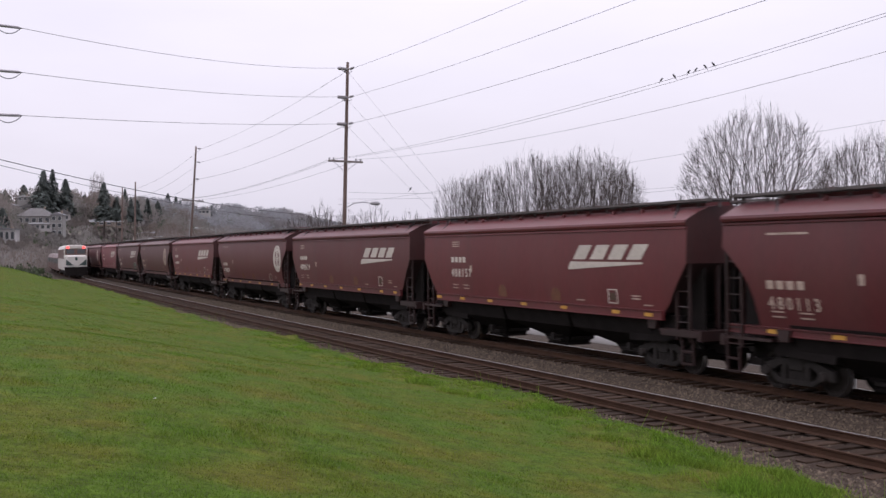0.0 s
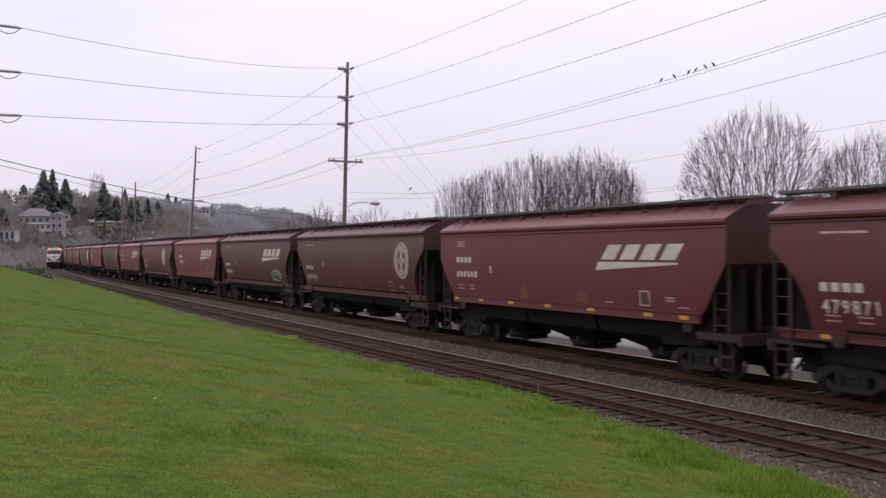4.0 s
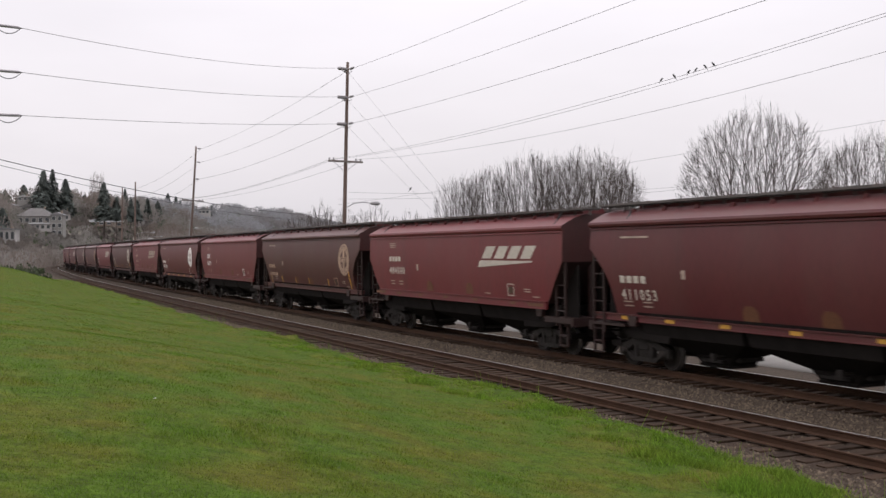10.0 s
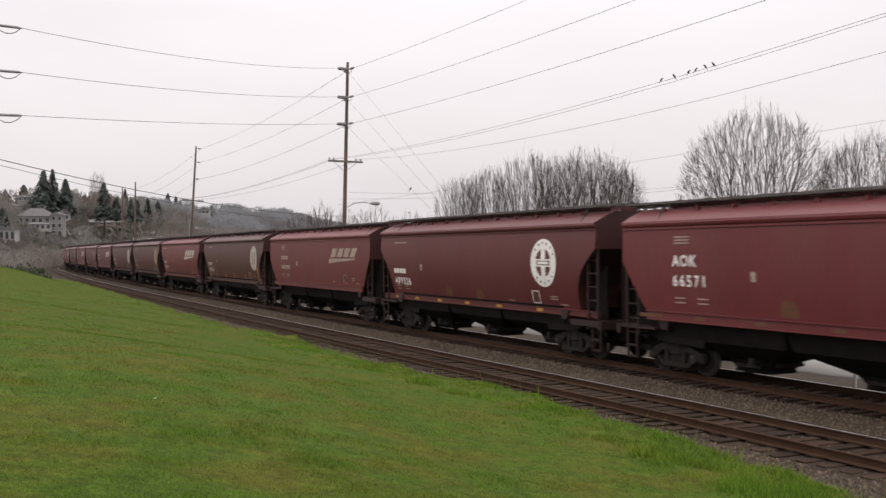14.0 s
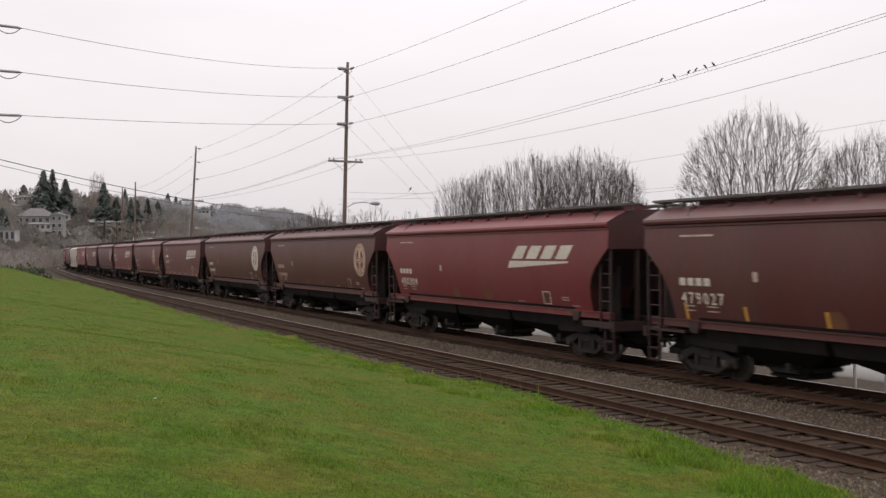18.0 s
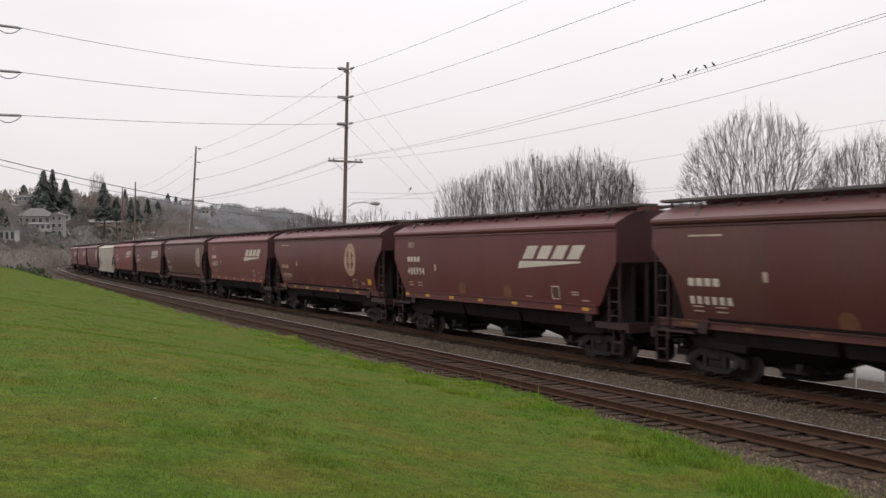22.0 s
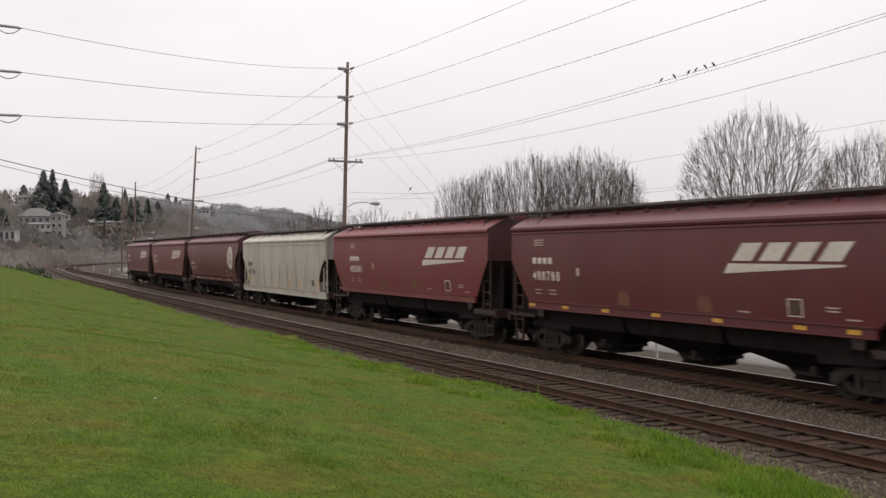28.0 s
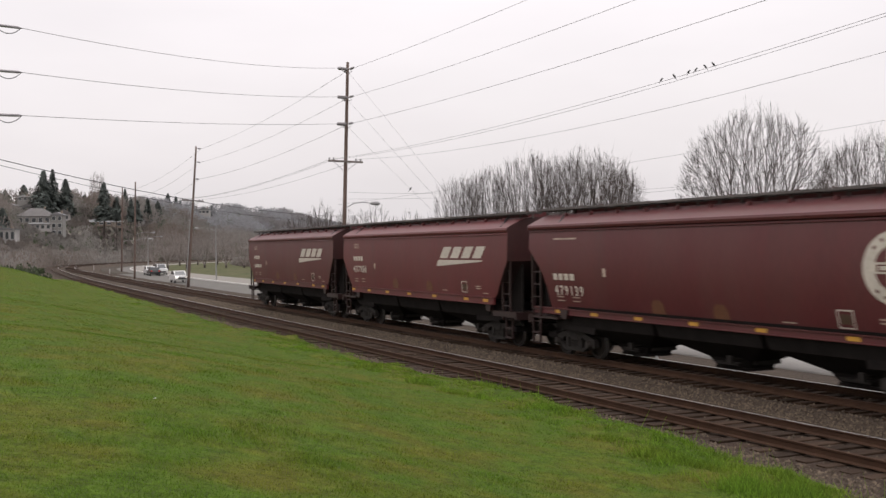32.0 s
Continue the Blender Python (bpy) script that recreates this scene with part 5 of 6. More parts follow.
def clump(cards, rnd, x, y, z, h, w, n, size, up=0.6):
    """Loose small blades that make a soft crown."""
    rs = np.random.RandomState(rnd.randrange(1 << 30))
    a, t = rs.uniform(0, 6.283, n), rs.rand(n)
    rr = w / 2 * np.sqrt(rs.rand(n)) * (0.35 + 0.65 * np.sin(math.pi * np.minimum(1, 0.12 + 0.85 * t)))
    p = np.stack([x + rr * np.cos(a), y + rr * np.sin(a), z + h * t], 1)
    b, g = rs.uniform(0, math.pi, n), size * rs.uniform(0.3, 0.7, n)
    d = np.stack([np.cos(b) * g, np.sin(b) * g, np.zeros(n)], 1)
    q = np.stack([rs.uniform(-0.4, 0.4, n) * size, rs.uniform(-0.4, 0.4, n) * size, size * rs.uniform(0.6, 1.6, n) * (0.4 + up)], 1)
    side = d.copy()
    side[:, 2] = rs.uniform(-0.3, 0.3, n) * size
    cards.append(np.stack([p - d, p + side, p + q], 1))


def woods():
    rnd = random.Random(77)
    bare, green, far = [], [], []
    plots = np.array([(a, b, c, d) for a, b, c, d in PLOTS], float)
    n = 0
    while n < 6000:
        px = rnd.uniform(-60, 620)
        a = math.degrees(math.atan((px - 784) / 1834.5))
        r0 = float(np.interp(a, [-30, -24, -19, -15, -8], [250, 270, 400, 470, 520]))
        r1 = float(np.interp(a, RIDGE_A, RIDGE_D))
        d = r0 + (r1 * 1.02 - r0) * rnd.random() ** 0.8
        x, y = d * math.sin(radians(a)), d * math.cos(radians(a))
        # keep clear of the line and of the house plots
        near = np.hypot(x - plots[:, 0], y - plots[:, 1]) < plots[:, 2]
        if (near & (plots[:, 3] > 0.5)).any():
            continue
        z = float(land(x, y))
        h = rnd.uniform(3.5, 9.5) * (0.75 + d / 1800)
        if d > 420:
            h *= 1.25
        if d < r0 + 60:
            h *= 0.6
        if near.any():
            h = rnd.uniform(0.8, 2.2)
        if rnd.random() < 0.32:
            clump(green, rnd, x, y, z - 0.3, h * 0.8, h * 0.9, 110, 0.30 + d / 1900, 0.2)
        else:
            # beyond 680 m the clumps take the haze-tinted colour
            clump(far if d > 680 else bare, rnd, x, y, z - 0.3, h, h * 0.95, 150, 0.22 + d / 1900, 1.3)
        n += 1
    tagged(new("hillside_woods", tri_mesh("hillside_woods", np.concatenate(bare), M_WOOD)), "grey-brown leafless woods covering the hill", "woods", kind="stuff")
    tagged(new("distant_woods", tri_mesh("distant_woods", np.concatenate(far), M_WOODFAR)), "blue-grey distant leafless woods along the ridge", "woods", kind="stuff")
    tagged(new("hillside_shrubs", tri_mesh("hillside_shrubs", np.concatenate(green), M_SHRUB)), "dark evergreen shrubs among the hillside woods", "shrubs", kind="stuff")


CLEARED = []


def conifer(px, top, bottom, wpx, d, seed):
    X, Y, Z = far_xyz(px, top, d)
    h = (bottom - top) / 1834.5 * d
    w = wpx / 1834.5 * d * 1.45
    gz = float(land(X, Y))
    base = min(Z - h, gz)
    t_ = tagged(new("conifer"), "tall dark green conifer on the hillside", "conifer tree", "hillside conifers")
    t_.matrix_basis = pose(X, Y, base - 0.3)
    H = Z - base
    for step in (0, 15, 30, 45, 60, 75, 90):
        CLEARED.append((X * (1 - step / d), Y * (1 - step / d), w * 0.75, False))
    put("trunk", Shape().tube((0, 0, 0), (0, 0, H * 0.95), w * 0.05, w * 0.01, 6).mesh("trunk", M_BARK), t_)
    low = max(0.04, min(0.62, 1 - h / H * 1.12))
    rs = np.random.RandomState(seed)
    n = 3000
    u = rs.rand(n) ** 0.85
    # uneven boughs: each storey and side reaches out by its own amount
    a = rs.uniform(0, 6.283, n)
    reach = 0.74 + 0.42 * vnoise(u * 9 + seed, a * 1.2, seed) + 0.22 * vnoise(u * 24, a * 2.5, seed + 1)
    z = H * (low + (1 - low) * u)
    r = w * 0.54 * np.minimum(1.0, 0.70 + u * 3) * (1.02 - u) ** 0.66 * reach
    t = rs.uniform(0.25, 1.0, n) ** 0.6
    g = w * 0.055 * (1.25 - u) + 0.12
    c, sn = np.cos(a), np.sin(a)
    p = np.stack([c * r * t, sn * r * t, z - 0.18 * r * t], 1)
    side = np.stack([-sn * g, c * g, rs.uniform(-0.4, 0.4, n) * g], 1)
    out = np.stack([c * g * 1.6, sn * g * 1.6, -g * rs.uniform(0.2, 1.3, n)], 1)
    put("crown", tri_mesh("crown", np.stack([p - side, p + side, p + out], 1), M_CONIFER), t_)


for i, c in enumerate(((43, 326, 350, 18, 560), (78, 300, 371, 34, 490), (94, 298, 371, 25, 495), (117, 315, 371, 25, 500), (185, 321, 380, 26, 490), (222, 333, 362, 11, 600), (207, 346, 384, 15, 470), (298, 341, 362, 10, 750), (312, 346, 362, 8, 760), (5, 366, 404, 22, 380), (10, 335, 352, 16, 640), (243, 352, 385, 16, 520), (60, 340, 371, 22, 520), (105, 340, 372, 20, 640), (375, 362, 380, 13, 800), (440, 374, 392, 12, 950), (470, 376, 392, 10, 980), (452, 378, 392, 12, 960), (262, 350, 392, 16, 620), (280, 354, 394, 16, 640), (332, 360, 386, 12, 780), (150, 343, 382, 16, 600), (232, 347, 386, 13, 560), (398, 370, 392, 12, 900), (320, 352, 384, 10, 760), (30, 352, 374, 14, 600))):
    conifer(*c, seed=100 + i)
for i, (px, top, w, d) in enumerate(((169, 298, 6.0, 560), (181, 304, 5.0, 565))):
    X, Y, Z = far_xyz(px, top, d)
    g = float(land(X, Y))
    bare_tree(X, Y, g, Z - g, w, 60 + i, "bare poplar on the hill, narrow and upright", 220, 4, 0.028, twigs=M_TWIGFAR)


# ---- houses on the hill ----
M_WALL1 = mat("grey_siding", (0.20, 0.195, 0.185), 0.8, var=0.12, scale=0.4, fine=3)
M_WALL2 = mat("white_siding", (0.33, 0.32, 0.31), 0.8, var=0.1, scale=0.4, fine=3)
M_WALL3 = mat("tan_siding", (0.20, 0.165, 0.135), 0.8, var=0.12, scale=0.4, fine=3)
M_ROOF1 = mat("asphalt_shingle_roof", (0.115, 0.11, 0.108), 0.9, var=0.2, scale=0.5, fine=4)
M_ROOF2 = mat("wet_grey_roof", (0.16, 0.16, 0.165), 0.6, var=0.15, scale=0.5, fine=4)
M_GLASS = mat("dark_window_glass", (0.07, 0.075, 0.08), 0.15, var=0.1, bump=0)
M_TRIM = mat("white_trim", (0.46, 0.46, 0.45), 0.7, var=0.08, bump=0)
PLOTS = list(CLEARED)


def house(px, foot, w, depth, wall_h, roof_h, d, turn, wall, roof, label, storeys=2, bays=3, hip=False):
    # stand on the slope where the line of sight meets it
    best = min(range(int(d * 0.6), int(d * 1.6), 4), key=lambda q: abs(far_xyz(px, foot, q)[2] - float(land(*far_xyz(px, foot, q)[:2]))))
    k = best / d
    d, w, depth, wall_h, roof_h = best, w * k, depth * k, wall_h * k, roof_h * k
    X, Y, Z = far_xyz(px, foot, d)
    PLOTS.append((X, Y, max(w, depth) * 0.62, True))
    for step in (12, 24, 36, 48, 62, 76):
        k = 1 - step / d
        PLOTS.append((X * k, Y * k, max(w, depth) * 0.72 + 1, False))
    h = tagged(new("house"), label, "house", "houses on the hillside")
    h.matrix_basis = pose(X, Y, Z, 0, 0, turn)
    g = float(land(X, Y))
    put("wall", Shape().box(-w / 2, w / 2, -depth / 2, depth / 2, min(-0.5, g - Z - 0.6), wall_h).mesh("wall", wall), h)
    e = 0.5
    sh = Shape()
    if hip:
        a = min(w, depth) / 2 * 0.9
        v = [(-w / 2 - e, -depth / 2 - e, wall_h), (w / 2 + e, -depth / 2 - e, wall_h), (w / 2 + e, depth / 2 + e, wall_h), (-w / 2 - e, depth / 2 + e, wall_h), (-w / 2 + a, 0, wall_h + roof_h), (w / 2 - a, 0, wall_h + roof_h)]
        sh.add(v, [(0, 1, 5, 4), (1, 2, 5), (2, 3, 4, 5), (3, 0, 4), (0, 3, 2, 1)])
    else:
        sh.side([(-w / 2 - e, wall_h - 0.1), (-w / 2 - e, wall_h + 0.15), (0, wall_h + roof_h), (w / 2 + e, wall_h + 0.15), (w / 2 + e, wall_h - 0.1)], -depth / 2 - e, depth / 2 + e)
    put("roof", sh.mesh("roof", roof), h)
    put("chimney", Shape().box(w * 0.2, w * 0.2 + 0.7, 0.2, 0.9, wall_h, wall_h + roof_h + 0.7).mesh("chimney", M_WALL3), h)
    sh_ = wall_h / storeys
    for s in range(storeys):
        for b in range(bays):
            x = -w / 2 + w * (b + 0.5) / bays
            ww, wh = min(1.8, w / bays * 0.55), sh_ * 0.52
            win = put("window", Shape().box(-ww / 2 - 0.1, ww / 2 + 0.1, -0.06, 0.02, -0.1, wh + 0.1).mesh("window", M_TRIM), h, pose(x, -depth / 2 - 0.01, s * sh_ + sh_ * 0.28))
            put("pane", Shape().box(-ww / 2, ww / 2, -0.10, -0.065, 0, wh).mesh("pane", M_GLASS), win)
    return h


house(66, 398, 13, 9, 3.4, 3.4, 420, 6, M_WALL1, M_ROOF1, "large grey house with a broad shingle roof", 1, 5, True)
house(70, 408, 10, 5, 2.6, 0.5, 400, 6, M_WALL2, M_ROOF2, "white terrace wing below the grey house", 1, 5, True)
house(104, 418, 4.4, 5, 8.2, 1.2, 405, 6, M_WALL1, M_ROOF2, "grey three-storey tower wing of the house", 3, 2)
house(12, 430, 7.5, 7, 5.0, 0.5, 380, 10, M_WALL2, M_ROOF2, "white house with a flat roof and tall windows", 1, 4)
house(114, 391, 5.2, 6, 3.2, 2.4, 480, 14, M_WALL2, M_ROOF1, "white gabled house on the slope", 1, 2)
house(130, 390, 6.0, 6, 3.4, 2.8, 490, -10, M_WALL2, M_ROOF1, "white gabled house among the trees", 1, 2)
house(32, 386, 7.0, 6, 3.0, 1.6, 470, 12, M_WALL3, M_ROOF1, "small tan house above the wall", 1, 3)
house(16, 372, 9.0, 7, 2.4, 1.4, 540, 0, M_WALL1, M_ROOF2, "low house with a pale grey roof", 1, 3, True)
house(43, 356, 6.0, 6, 2.4, 1.4, 620, 8, M_WALL1, M_ROOF1, "small house near the ridge", 1, 2, True)
house(176, 399, 12, 8, 1.4, 1.3, 440, 10, M_WALL3, M_ROOF2, "long low building with a wet grey roof", 1, 4, True)
house(202, 402, 9, 7, 2.2, 1.2, 450, 4, M_WALL3, M_ROOF2, "low building with a grey roof", 1, 3, True)
house(246, 397, 5, 6, 1.8, 1.0, 520, 4, M_WALL1, M_ROOF2, "low house half hidden by trees", 1, 2, True)
house(362, 379, 9, 7, 3.2, 2.2, 800, 5, M_WALL2, M_ROOF2, "pale house near the top of the hill", 1, 3)
house(345, 378, 6, 6, 3.0, 2.0, 810, 5, M_WALL1, M_ROOF1, "grey house near the top of the hill", 1, 2)
house(372, 392, 6, 6, 2.4, 1.2, 780, 5, M_WALL1, M_ROOF2, "small house with a pale roof", 1, 2, True)
house(484, 397, 6, 6, 2.2, 1.2, 900, 0, M_WALL2, M_ROOF2, "distant white house in the woods", 1, 2, True)
house(88, 384, 6.5, 6, 3.0, 2.4, 470, 20, M_WALL1, M_ROOF2, "grey gabled house above the terrace", 1, 2)
house(6, 392, 7, 6, 3.0, 1.6, 440, 8, M_WALL2, M_ROOF1, "white house beside the conifer", 1, 3, True)
house(50, 376, 6, 6, 2.6, 1.8, 520, 15, M_WALL2, M_ROOF1, "small white gabled house on the slope", 1, 2)
house(148, 384, 5, 5, 2.6, 1.8, 520, -5, M_WALL2, M_ROOF2, "white house between the trees", 1, 2)
house(222, 388, 6, 5, 2.2, 1.2, 520, 6, M_WALL2, M_ROOF2, "low white house between the trees", 1, 2, True)
house(388, 384, 6, 5, 2.4, 1.4, 840, 6, M_WALL1, M_ROOF2, "distant house on the ridge", 1, 2)
woods()


# ---- departing passenger train ----
M_LIV_CREAM = mat("cream_livery", (0.47, 0.455, 0.42), 0.4, var=0.08, bump=0)
M_LIV_BROWN = mat("brown_livery", (0.085, 0.040, 0.030), 0.4, var=0.1, bump=0)
M_LIV_GREEN = mat("dark_green_livery", (0.012, 0.030, 0.026), 0.4, var=0.1, bump=0)
M_TAIL = glow("red_tail_light", (1.0, 0.10, 0.08), 1.5)
COACHES = []


def cab_unit():
    u = tagged(new("cab_unit"), "cream and brown cab unit with lit red tail lamps", "locomotive", "passenger train")
    prof = [(-1.52, 1.0), (1.52, 1.0), (1.56, 1.6), (1.56, 3.9), (1.35, 4.35), (0.8, 4.5), (-0.8, 4.5), (-1.35, 4.35), (-1.56, 3.9), (-1.56, 1.6)]
    nose = [(y * 0.93, min(z, 3.05)) for y, z in prof]
    mid = [(y * 0.97, z if z < 3 else z - 0.05) for y, z in prof]
    put("body", loft([(-8.6, prof), (7.3, prof), (7.9, mid)], M_LIV_CREAM, "body"), u)
    low = [(-1.48, 1.0), (1.48, 1.0), (1.50, 1.6), (1.48, 2.9), (1.30, 3.1), (-1.30, 3.1), (-1.48, 2.9), (-1.50, 1.6)]
    put("nose", loft([(7.8, low), (8.5, [(y * 0.96, z) for y, z in low]), (8.8, [(y * 0.82, 1.1 + (z - 1.1) * 0.9) for y, z in low])], M_LIV_CREAM, "nose"), u)
    put("side_band", Shape().box(-8.55, 7.2, -1.585, 1.585, 2.6, 3.9).mesh("side_band", M_LIV_BROWN), u)
    put("window_band", Shape().box(7.86, 7.96, -1.40, 1.40, 3.12, 3.98, 0.05).mesh("window_band", M_LIV_BROWN), u)
    for y in (-0.7, 0.7):
        put("windscreen", Shape().box(7.95, 7.99, y - 0.52, y + 0.52, 3.3, 3.9, 0.06).mesh("windscreen", M_GLASS), u)
        put("nose_flare", Shape().add([(8.50, y * 0.5, 1.7), (8.45, y * 1.9, 2.6), (8.45, y * 1.9, 1.7), (8.92, y * 0.5, 1.7), (8.80, y * 1.9, 2.5), (8.88, y * 1.9, 1.7)],
                                       [(0, 1, 2), (3, 5, 4), (0, 3, 4, 1), (1, 4, 5, 2), (2, 5, 3, 0)]).mesh("nose_flare", M_LIV_GREEN), u)
        put("tail_light", Shape().lathe([(7.9, 0.20), (8.02, 0.18)], "x", 12, (0, y * 1.5, 4.16)).mesh("tail_light", M_TAIL), u)
    put("headlight_box", Shape().box(7.85, 8.05, -0.42, 0.42, 4.05, 4.42, 0.05).mesh("headlight_box", M_LIV_CREAM), u)
    put("nose_emblem", Shape().box(8.60, 8.83, -0.16, 0.16, 2.35, 2.8, 0.05).mesh("nose_emblem", M_LIV_GREEN), u)
    put("pilot", Shape().prism([(-1.45, 0.25), (1.45, 0.25), (1.5, 1.45), (-1.5, 1.45)], 7.4, 8.86).mesh("pilot", M_UNDER), u)
    put("underframe", Shape().box(-8.5, 7.4, -1.3, 1.3, 0.55, 1.05).mesh("underframe", M_UNDER), u)
    for x in (-5.2, 5.2):
        truck(u, x)
    return u


def coach():
    c = tagged(new("coach"), "low cream and green passenger coach", "railway coach", "passenger train")
    prof = [(-1.40, 0.6), (1.40, 0.6), (1.47, 1.2), (1.47, 2.6), (1.2, 3.15), (0.6, 3.3), (-0.6, 3.3), (-1.2, 3.15), (-1.47, 2.6), (-1.47, 1.2)]
    put("body", Shape().prism(prof, -6.4, 6.4).mesh("body", M_LIV_BROWN), c)
    put("window_band", Shape().box(-6.3, 6.3, -1.485, 1.485, 1.75, 2.5).mesh("window_band", M_LIV_GREEN), c)
    truck(c, 6.2)
    return c


for i in range(5):
    COACHES.append((cab_unit() if i == 0 else coach(), (0.0, 16.0, 29.4, 42.8, 56.2)[i]))


# ---- road vehicles ----
M_CARWHITE = mat("white_car_paint", (0.5, 0.5, 0.5), 0.25, var=0.04, bump=0)
M_CARDARK = mat("charcoal_car_paint", (0.035, 0.037, 0.04), 0.25, var=0.06, bump=0)
M_TYRE = mat("tyre_rubber", (0.02, 0.02, 0.02), 0.85, var=0.2)
M_HEAD = glow("headlight_glow", (1.0, 0.96, 0.88), 2.2)
M_LENS = mat("lamp_lens", (0.5, 0.48, 0.45), 0.2, var=0.05, bump=0)
M_REDLENS = mat("red_lens", (0.35, 0.02, 0.02), 0.25, var=0.05, bump=0)


def road_car(skin, label, tall=0.0, lit=False, van=False):
    """A car; +x is its front, the wheels stand on z = 0."""
    c = tagged(new("car"), label, "car", "cars on the road")
    H = 1.5 + tall
    low = [(-2.25, 0.35), (2.2, 0.35), (2.3, 0.6), (2.2, 0.92 + tall * .4), (1.1, 1.02 + tall * .45), (-2.2, 1.05 + tall * .5), (-2.32, 0.7)]
    body = put("body", Shape().side(low, -0.9, 0.9).mesh("body", skin), c)
    rear = -2.2 if (van or tall > 0.2) else -1.6
    cab = [(1.1, 1.0 + tall * .45), (0.35, H), (rear + 0.35, H), (rear, 1.03 + tall * .5)]
    put("cabin", Shape().side(cab, -0.78, 0.78).mesh("cabin", skin), c)
    g = [(1.0, 1.06 + tall * .45), (0.36, H - 0.08), (rear + 0.42, H - 0.08), (rear + 0.15, 1.08 + tall * .5)]
    put("side_glass", Shape().side(g, -0.80, 0.80).mesh("side_glass", M_GLASS), c)
    put("windscreen", Shape().add([(1.12, -0.68, 1.06 + tall * .45), (1.12, 0.68, 1.06 + tall * .45), (0.44, 0.62, H - 0.06), (0.44, -0.62, H - 0.06), (1.0, -0.68, 1.0 + tall * .4), (1.0, 0.68, 1.0 + tall * .4), (0.3, 0.62, H - 0.1), (0.3, -0.62, H - 0.1)],
                                  [(0, 1, 2, 3), (7, 6, 5, 4), (0, 4, 5, 1), (1, 5, 6, 2), (2, 6, 7, 3), (3, 7, 4, 0)]).mesh("windscreen", M_GLASS), c)
    put("grille", Shape().box(2.2, 2.31, -0.5, 0.5, 0.5, 0.75).mesh("grille", M_BLACK), c)
    for y in (-0.66, 0.66):
        put("headlight", Shape().box(2.12, 2.30, y - 0.15, y + 0.15, 0.70, 0.86, 0.04).mesh("headlight", M_HEAD if lit else M_LENS), c)
        put("tail_light", Shape().box(-2.34, -2.2, y - 0.15, y + 0.15, 0.75, 0.98, 0.03).mesh("tail_light", M_REDLENS), c)
        for x in (-1.4, 1.4):
            w = put("wheel", cached("car_tyre", lambda: Shape().lathe([(-0.11, 0.2), (-0.11, 0.31), (-0.08, 0.34), (0.08, 0.34), (0.11, 0.31), (0.11, 0.2)], "y", 18).mesh("wheel", M_TYRE)), c, pose(x, y * 1.18, 0.34))
            put("rim", cached("car_rim", lambda: Shape().lathe([(-0.115, 0.05), (-0.12, 0.2), (0.12, 0.2), (0.115, 0.05)], "y", 10).mesh("rim", M_STEEL)), w)
            ROAD_WHEELS.append((w, c))
    return c


ROAD_WHEELS = []
SUV = road_car(M_CARWHITE, "white sport utility car with lit headlights driving on the road", 0.10, True)
SEDAN = road_car(M_CARDARK, "charcoal saloon car driving away on the road", 0.0)
PARKED = road_car(M_CARWHITE, "white saloon car standing beside the road", 0.05)
VAN = road_car(M_CARWHITE, "white van standing beside the road", 0.5, van=True)
for v, s, lat, flip in ((PARKED, 196, 11.6, 0), (VAN, 192, 13.0, 0)):
    h = heading(s)
    x, y, _ = tk(s, lat)
    v.matrix_basis = pose(x, y, -0.76, 0, 0, math.degrees(math.atan2(-math.cos(h), -math.sin(h))))

# white posts beside the far track
for s, lat in ((21.3, 4.1), (20.3, 4.2), (30.5, 4.2), (214, 6.2), (262, 5.0)):
    x, y, _ = tk(s, lat)
    p = tagged(new("marker_post"), "white marker post beside the ballast", "post", "marker posts")
    p.matrix_basis = pose(x, y, -0.85)
    put("stake", Shape().tube((0, 0, 0), (0, 0, 1.05), 0.05, n=8).mesh("stake", M_TRIM), p)
    put("cap", Shape().lathe([(1.05, 0.055), (1.1, 0.03)], "z", 8).mesh("cap", M_STEEL), p)
# hedge behind the park grass
hg, rr = [], random.Random(5)
for i in range(1500):
    s_, l_ = rr.uniform(150, 330), rr.uniform(40, 46)
    x, y, _ = tk(s_, l_)
    clump(hg, rr, x, y, -0.7, rr.uniform(1.4, 2.2), 1.6, 10, 0.5, 0.6)
tagged(new("hedge", tri_mesh("hedge", np.concatenate(hg), M_WOOD)), "brown leafless hedge behind the grass", "hedge", kind="stuff")
# shrubs beyond the mound
hg, rr = [], random.Random(6)
for i in range(420):
    s_, l_ = rr.uniform(118, 165), rr.uniform(-34, -9.5)
    x, y, _ = tk(s_, l_)
    clump(hg, rr, x, y, -0.9, rr.uniform(1.4, 2.9), 2.4, 22, 0.35, 0.5)
tagged(new("bank_scrub", tri_mesh("bank_scrub", np.concatenate(hg), M_RIM)), "dark scrub on the far side of the grass mound", "shrubs", kind="stuff")
hg, rr = [], random.Random(8)
for i in range(900):
    s_, l_ = rr.uniform(165, 420), rr.uniform(-70, -8.5)
    x, y, _ = tk(s_, l_)
    clump(hg, rr, x, y, -1.0, rr.uniform(1.5, 5.0), 3.6, 26, 0.6, 0.7)
tagged(new("trackside_scrub", tri_mesh("trackside_scrub", np.concatenate(hg), M_WOOD)), "brown winter scrub beside the curve", "shrubs", kind="stuff")

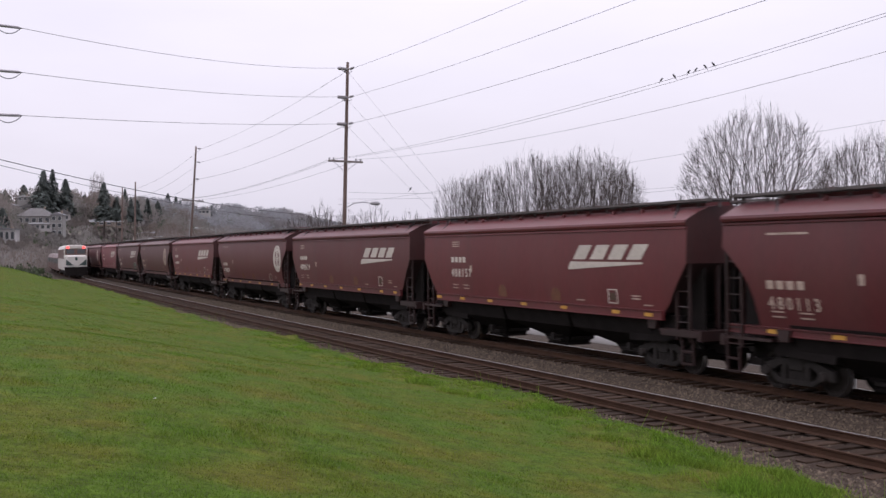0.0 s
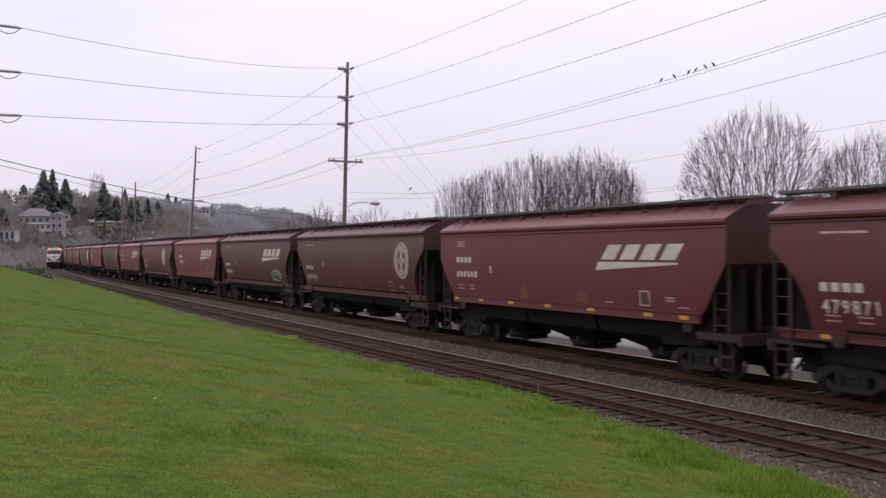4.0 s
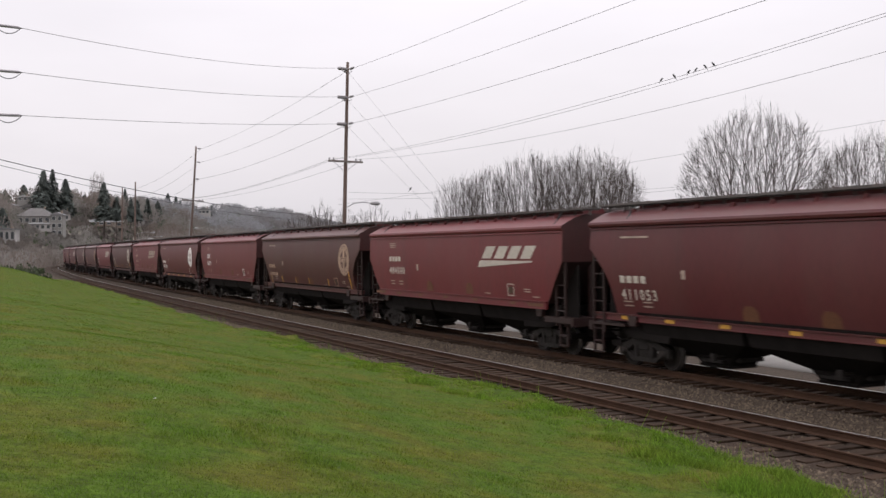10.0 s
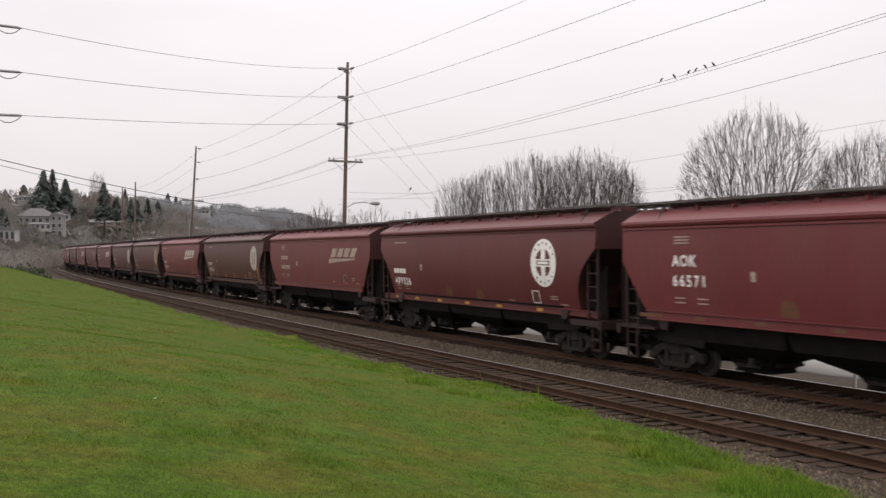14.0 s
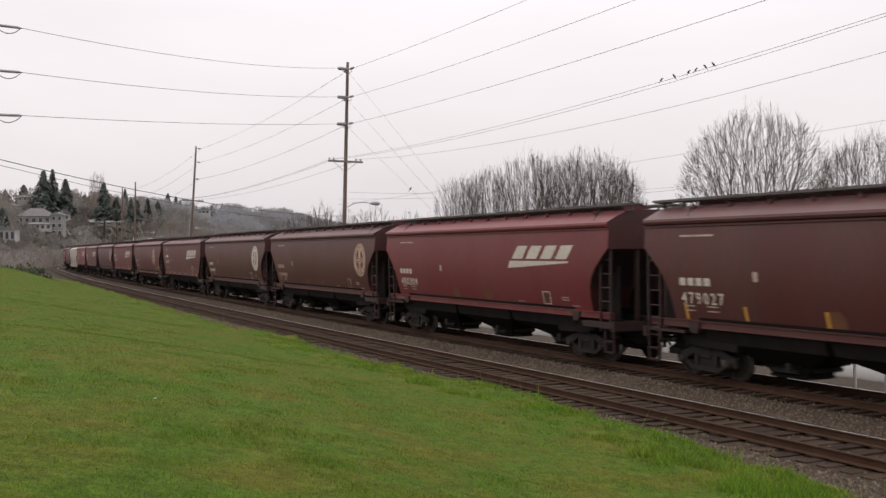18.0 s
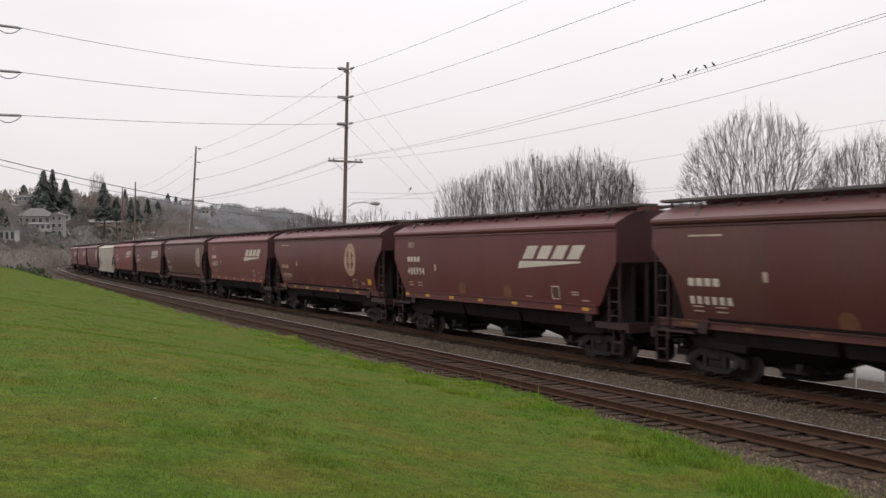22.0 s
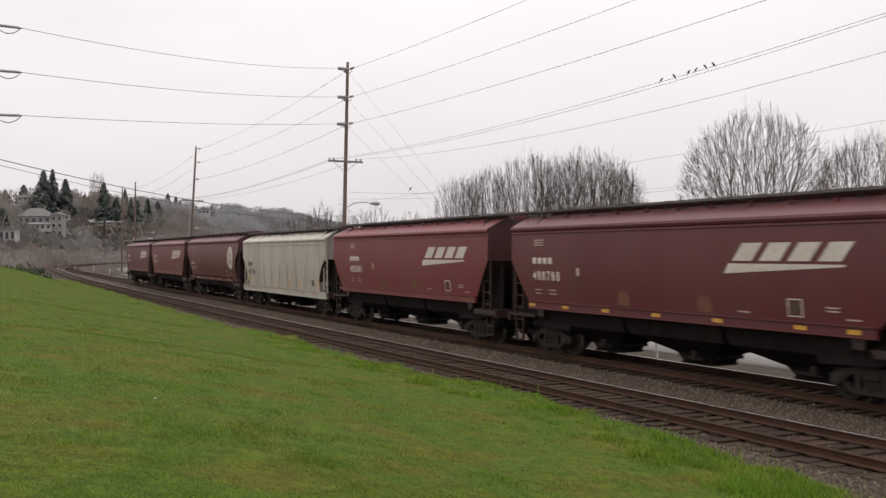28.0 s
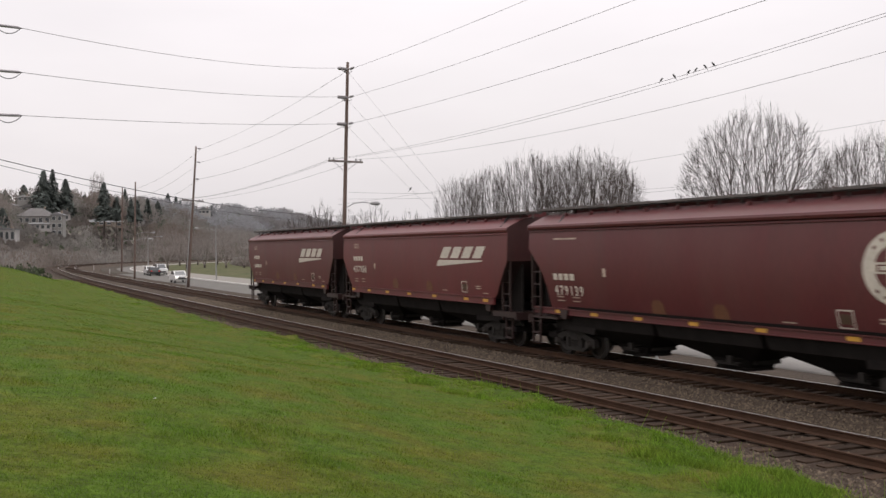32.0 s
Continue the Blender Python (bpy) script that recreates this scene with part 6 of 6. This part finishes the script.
# litter on the lawn
for X, Y, col, nm, lb in ((-2.05, 13.3, M_BARK, "fallen_leaf", "dark brown fallen leaf on the lawn"), (-3.6, 12.9, M_TRIM, "paper_scrap", "white paper scrap on the lawn"), (0.18, 7.6, M_TRIM, "paper_scrap", "white paper scrap on the lawn"), (1.7, 9.4, M_STENCIL, "fallen_leaf", "yellow-brown fallen leaf on the lawn")):
    s_, l_ = to_track(np.array(X), np.array(Y))
    it = new(nm, Shape().add([(-0.03, 0, 0), (0.0, 0.022, 0.012), (0.035, 0.0, 0.02), (0.0, -0.02, 0.006), (0, 0, 0.03)], [(0, 1, 4), (1, 2, 4), (2, 3, 4), (3, 0, 4)]).mesh(nm, col))
    it.matrix_basis = pose(X, Y, float(lawn_z(float(s_), float(l_))) + 0.015, 0, 0, 40) @ Matrix.Scale(0.6, 4)
    tagged(it, lb, "litter", "litter on the lawn")


# ---- what moves ----
def near_pose(s):
    a, b = Vector(tk(s - 5.2, shift(s - 5.2) - SPACING)), Vector(tk(s + 5.2, shift(s + 5.2) - SPACING))
    d, c = (a - b).normalized(), (a + b) / 2
    return pose(c.x, c.y, 0, 0, 0, math.degrees(math.atan2(d.y, d.x)))


def motions():
    times = [0.5 * i for i in range(65)]
    for i, car in enumerate(CARS):
        mid = (JOINTS[i] + JOINTS[i + 1]) / 2
        walk(car, [(t, car_pose(mid - SPEED * (t - 30))) for t in times])
    # wheels roll without slip
    first = {}
    for w in WHEELS[:len(CARS) * 4]:
        x = round(w.matrix_basis.translation.x, 2)
        if x not in first:
            walk(w, [(i / 30, pose(x, 0, 0.457, 0, math.degrees(SPEED * i / 30 / 0.457), 0)) for i in range(961)])
            first[x] = w.animation_data
        else:
            w.rotation_mode = "QUATERNION"
            keys = w.animation_data_create()
            keys.action, keys.action_slot = first[x].action, first[x].action_slot
    # the passenger train leaves on the near track until it stands far round the curve
    for ob, back in COACHES:
        walk(ob, [(t, near_pose(min(160 + 16 * t + 1.9 * t * t, 600) + back)) for t in times])
    for ob, s32, v, lat in ((SUV, 143.0, -11.2, 8.0), (SEDAN, 187.0, 12.0, 11.0)):
        rows = []
        for t in times:
            s = min(max(s32 + v * (t - 32), -60), 480)
            x, y, _ = tk(s, lat)
            h = heading(s) + (0 if v > 0 else math.pi)
            rows.append((t, pose(x, y, -0.755, 0, 0, math.degrees(math.atan2(math.cos(h), math.sin(h))))))
        walk(ob, rows)


motions()
